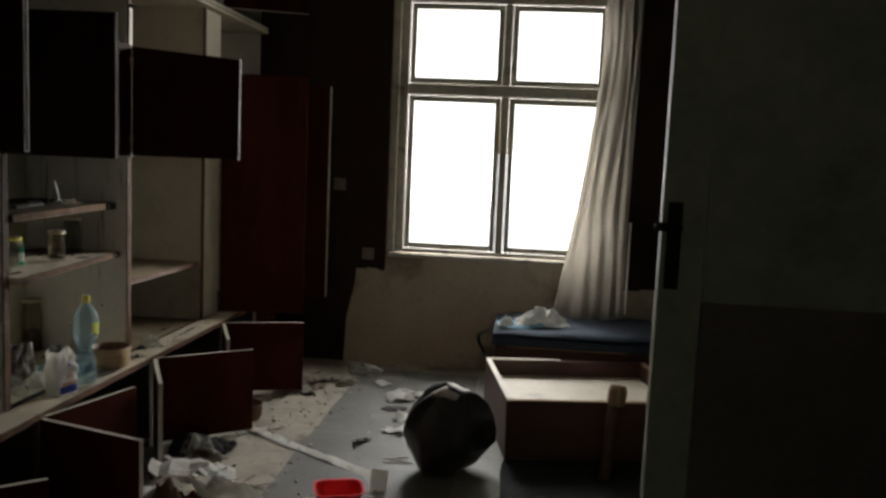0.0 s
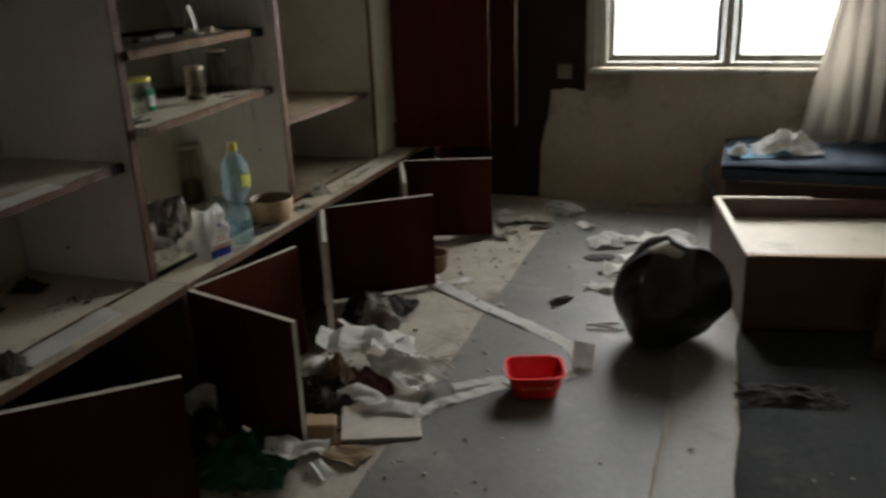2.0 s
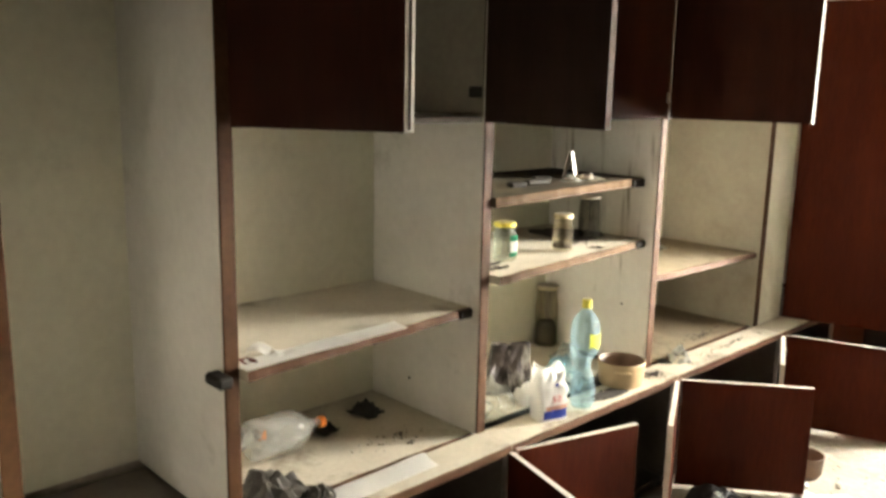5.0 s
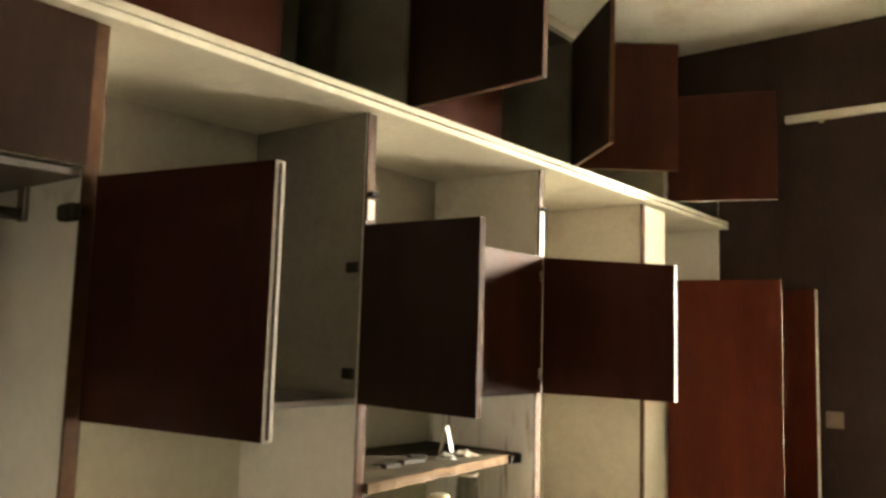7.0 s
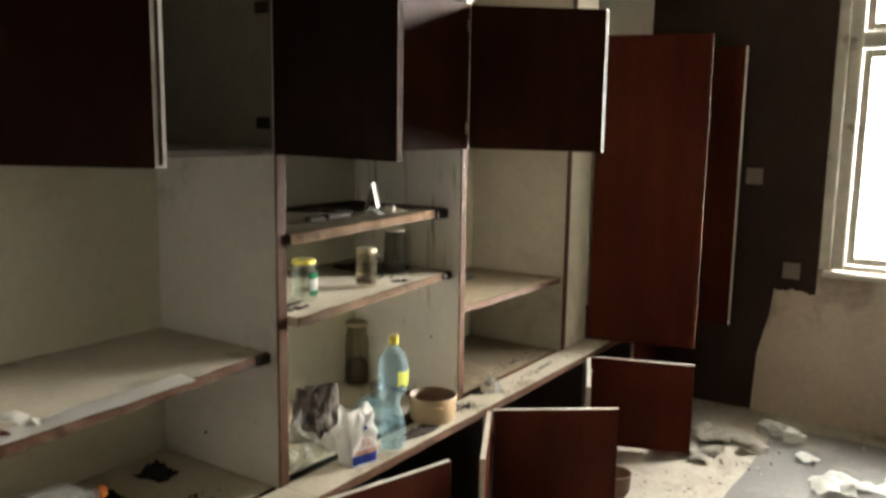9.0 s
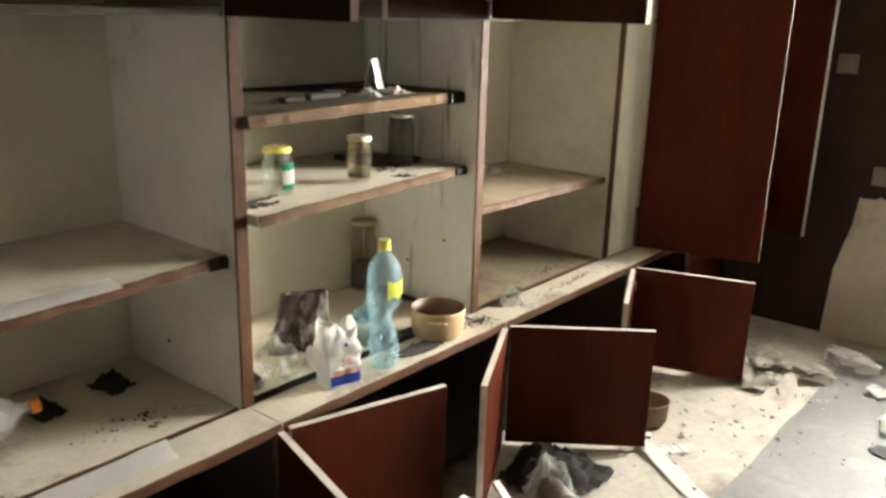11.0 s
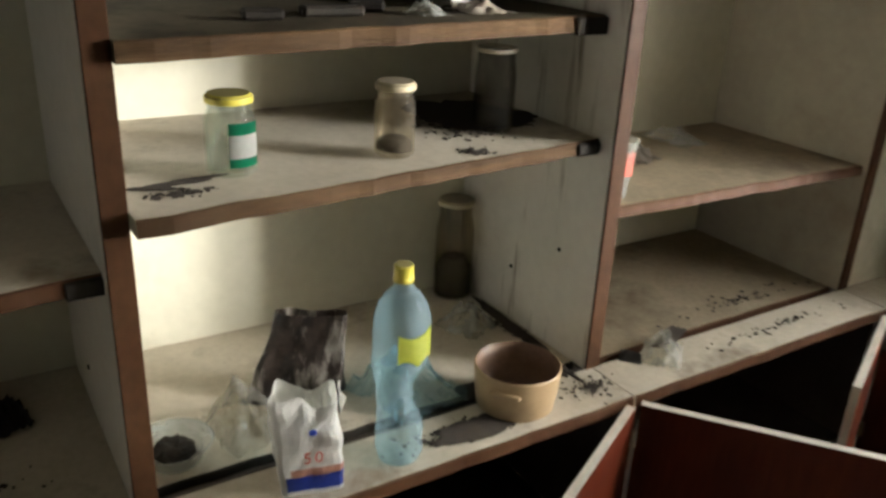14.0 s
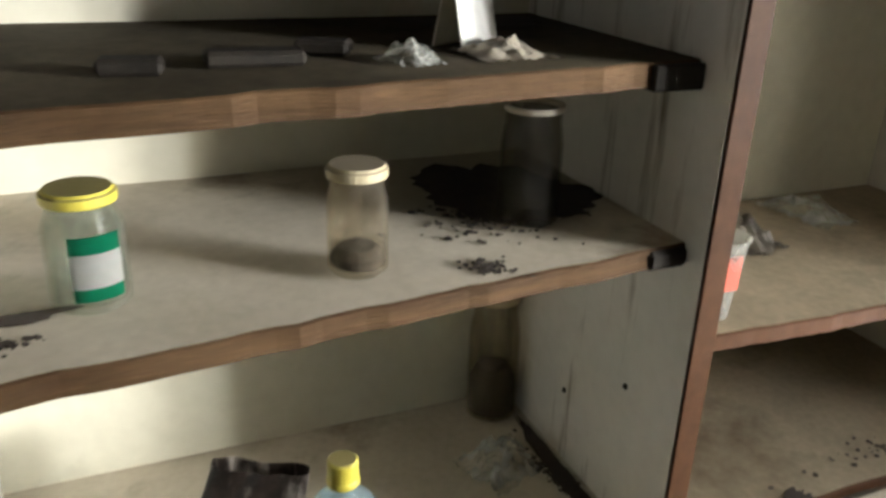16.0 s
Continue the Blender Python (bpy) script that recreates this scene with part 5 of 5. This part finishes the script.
tray = thing("food_tray", (-2.515, 6.03, 0.432), "clear plastic tray with dried brown leftovers", "tray", turn=0)
part("dish", lathe([(0.0, 0.0), (0.045, 0.0), (0.062, 0.035), (0.066, 0.036), (0.060, 0.034), (0.044, 0.003), (0.0, 0.003)], 26), FILM, tray, smooth=True, local=True)
bm = bmesh.new()
bmesh.ops.create_uvsphere(bm, u_segments=18, v_segments=10, radius=1)
for v in bm.verts:
    v.co = Vector((v.co.x * 0.036, v.co.y * 0.034, 0.018 + v.co.z * 0.014)) + noise.noise_vector(v.co * 3) * 0.008
    v.co.z = max(v.co.z, 0.0035)
part("dried_food", bm, SOIL_AND_SHADE, tray, "dried dark leftovers", local=True)

bowl = thing("bowl", (-2.385, 6.635, 0.433), "tan stoneware bowl, dark inside, with a lug handle", "bowl", turn=38)
part("body", lathe([(0.0, 0.0), (0.068, 0.0), (0.074, 0.005), (0.079, 0.04), (0.082, 0.082), (0.0818, 0.086), (0.0795, 0.0875)], 44), CERAMIC, bowl, smooth=True, local=True)
part("inside", lathe([(0.0795, 0.0875), (0.0775, 0.085), (0.0745, 0.05), (0.068, 0.010), (0.0, 0.008)], 44), BOWL_INSIDE, bowl, "burnt brown inside", smooth=True, local=True)
part("lug", boxed(-0.030, 0.030, -0.090, -0.076, 0.058, 0.066, bevel=0.003), CERAMIC, bowl, local=True)

# upper shelf: cards and dark strips
cards = thing("paper_card", (-2.62, 6.60, 1.135), "folded pale card standing on the top shelf", "card", turn=-62)
part("leaf", boxed(-0.035, 0.035, -0.001, 0.001, 0, 0.095, m=pose(0, -0.022, 0, -12, 0, 0)), HARDBOARD, cards, local=True)
part("leaf", boxed(-0.035, 0.035, -0.001, 0.001, 0, 0.095, m=pose(0, 0.022, 0, 12, 0, 0)), WHITE_PAPER, cards, local=True)
for x, y, w, t_ in ((-2.53, 6.215, 0.03, 80), (-2.55, 6.335, 0.05, 86), (-2.60, 6.42, 0.03, 60)):
    solid("plastic_strip", boxed(-w, w, -0.016, 0.016, 0, 0.016, bevel=0.004, m=pose(x, y, 1.135, 0, 0, t_)), BLACK, "short black plastic strip on the top shelf", "strip", group="black strips")
rag("plastic_film", (-2.54, 6.50, 1.135), 0.07, 0.06, 0.025, 51.0, FILM, "crumpled clear film on the top shelf", "film", 10)
rag("plastic_film", (-2.56, 6.62, 1.135), 0.10, 0.09, 0.02, 52.0, HARDBOARD, "dry yellowed paper scrap on the top shelf", "paper", 10)
def dirt(x, y, z, w, d, count, seed, label):
    """Crumbs of dirt strewn over an oval patch."""
    r_ = random.Random(seed)
    bm = bmesh.new()
    for _ in range(count):
        a, q = r_.uniform(0, 6.283), abs(r_.gauss(0, 0.45))
        s_ = r_.uniform(0.0015, 0.0045)
        v = bmesh.ops.create_cube(bm, size=1)["verts"]
        bmesh.ops.transform(bm, verts=v, matrix=pose(w * q * math.cos(a), d * q * math.sin(a), s_ * 0.3, 0, 0, r_.uniform(0, 90)) @ Matrix.Diagonal((s_ * r_.uniform(0.8, 2.4), s_ * 1.2, s_ * 0.6, 1)))
    ob = part("dirt", bm, SOIL_AND_SHADE, None)
    ob.location = (x, y, z)
    return tagged(ob, label, "dirt", kind="stuff")


def spill(x, y, z, w, d, turn, seed, label):
    """A thin ragged patch: dried dirt, and the shade in the ledge gap."""
    bm = bmesh.new()
    rim_, top_ = [], []
    for k in range(56):
        a = 2 * math.pi * k / 56
        q = 1 + 0.45 * noise.noise(Vector((math.cos(a) * 1.6, math.sin(a) * 1.6, seed))) + 0.22 * noise.noise(Vector((math.cos(a) * 6, math.sin(a) * 6, seed + 4)))
        rim_.append(bm.verts.new((w * q * math.cos(a), d * q * math.sin(a), 0.0)))
        top_.append(bm.verts.new((w * 0.9 * q * math.cos(a), d * 0.9 * q * math.sin(a), 0.0016)))
    for k in range(56):
        bm.faces.new((rim_[k], rim_[(k + 1) % 56], top_[(k + 1) % 56], top_[k]))
    bm.faces.new(top_)
    ob = part("dirt", bm, SOIL_AND_SHADE, None)
    ob.matrix_world = pose(x, y, z, 0, 0, turn)
    return tagged(ob, label, "dirt", kind="stuff")


spill(-2.70, 6.705, 0.9125, 0.14, 0.11, 20, 1.0, "black dried spill round the tall jar")
spill(-2.50, 6.075, 0.9125, 0.012, 0.06, 8, 2.0, "black streak of dirt beside the jar")
spill(-2.485, 6.03, 0.9125, 0.008, 0.035, -20, 3.0, "black streak of dirt beside the jar")
spill(-2.62, 6.812, 0.4325, 0.20, 0.018, -3, 4.0, "black dirt along the foot of the side panel")
spill(-2.35, 6.53, 0.4345, 0.035, 0.10, 5, 5.0, "dark dried spill on the ledge")
spill(-2.45, 6.66, 0.4325, 0.05, 0.09, 0, 6.0, "dark dried spill behind the bowl")
# two black strips laid in the ledge gap to deepen its shade
spill(-2.434, 6.14, 0.4118, 0.011, 0.15, 0, 9.0, "black strip painting the shade in the gap behind the ledge")
spill(-2.434, 6.52, 0.4118, 0.011, 0.18, 0, 10.0, "black strip painting the shade in the gap behind the ledge")
spill(-2.44, 7.12, 0.4325, 0.018, 0.06, 25, 7.0, "dark dried spill on the bottom shelf")
spill(-2.80, 6.70, 1.1355, 0.07, 0.10, 0, 8.0, "black dirt on the top shelf")
dirt(-2.455, 6.06, 0.911, 0.018, 0.06, 130, 1, "dark dirt trail beside the jar")
dirt(-2.47, 6.57, 0.911, 0.04, 0.05, 70, 2, "dark dirt crumbs on the jar shelf")
dirt(-2.62, 6.64, 0.911, 0.12, 0.12, 260, 3, "dark dirt round the tall jar")
dirt(-2.36, 6.50, 0.433, 0.03, 0.16, 220, 4, "dark dirt along the ledge")
dirt(-2.36, 6.80, 0.433, 0.05, 0.10, 130, 5, "dark dirt along the ledge")
dirt(-2.62, 6.80, 0.432, 0.16, 0.03, 180, 6, "dark dirt in the shelf corner")
dirt(-2.50, 7.40, 0.432, 0.05, 0.35, 70, 7, "dark dirt on the bottom shelf")
dirt(-2.36, 7.40, 0.433, 0.03, 0.3, 60, 8, "dark dirt along the ledge")
dirt(-2.55, 5.75, 0.432, 0.10, 0.20, 50, 9, "dark dirt on the bottom shelf")

# first section: bottles and paper
for x, y, r, h, t_ in ((-2.690, 5.345, 0.058, 0.22, -3), (-2.775, 5.215, 0.050, 0.19, -14)):
    b_ = thing("plastic_bottle", (x, y, 0.432), "clear plastic bottle with an orange cap lying on the shelf", "bottle")
    m_ = pose(x, y, 0.432 + r, -90, 0, t_)
    part("body", lathe([(0.0, 0.0), (r * 0.9, 0.0), (r, 0.01), (r, h * 0.62), (r * 0.55, h * 0.82), (0.014, h * 0.9), (0.014, h), (0.0, h)], 24, m=m_), FILM, b_, smooth=True)
    part("cap", lathe([(0.0, h + 0.001), (0.017, h + 0.001), (0.017, h + 0.018), (0.0, h + 0.018)], 16, m=m_), material("orange_cap_plastic", (0.6, 0.16, 0.02), (0.7, 0.22, 0.03), 0.4, 10, 0.02), b_, "orange cap")
paper(-2.375, 5.54, 0.082, 0.38, 2, 61.0, fold=0.002, z=0.4335, label="pale paper strip lying on the ledge")
rag("rag", (-2.47, 5.275, 0.433), 0.19, 0.20, 0.085, 66.0, GREY_RAG, "dark grey crumpled rag lying over the ledge", "rag", 25)
rag("rag", (-2.385, 5.36, 0.434), 0.08, 0.13, 0.045, 67.0, GREY_RAG, "dark grey crumpled rag lying over the ledge", "rag", 60)
for k, (x, y) in enumerate(((-2.44, 5.20), (-2.47, 5.255), (-2.43, 5.30))):
    paper(x, y, 0.05, 0.035, 40 * k, 70.0 + k, fold=0.02, z=0.8135, mat=BROWN_RAG if k == 0 else WHITE_PAPER, label="small torn scrap on the dusty shelf")
# added sheet standing in for the pale unvarnished strip along the shelf
paper(-2.425, 5.41, 0.07, 0.50, 3, 63.0, fold=0.003, z=0.814, label="thin pale strip added for the unvarnished shelf edge")
rag("rag", (-2.76, 5.80, 0.432), 0.10, 0.08, 0.05, 64.0, DARK_RAG, "dark rag on the bottom shelf", "rag", 10)
rag("rag", (-2.74, 5.62, 0.432), 0.09, 0.07, 0.04, 65.0, DARK_RAG, "brown rag on the bottom shelf", "rag", 10)
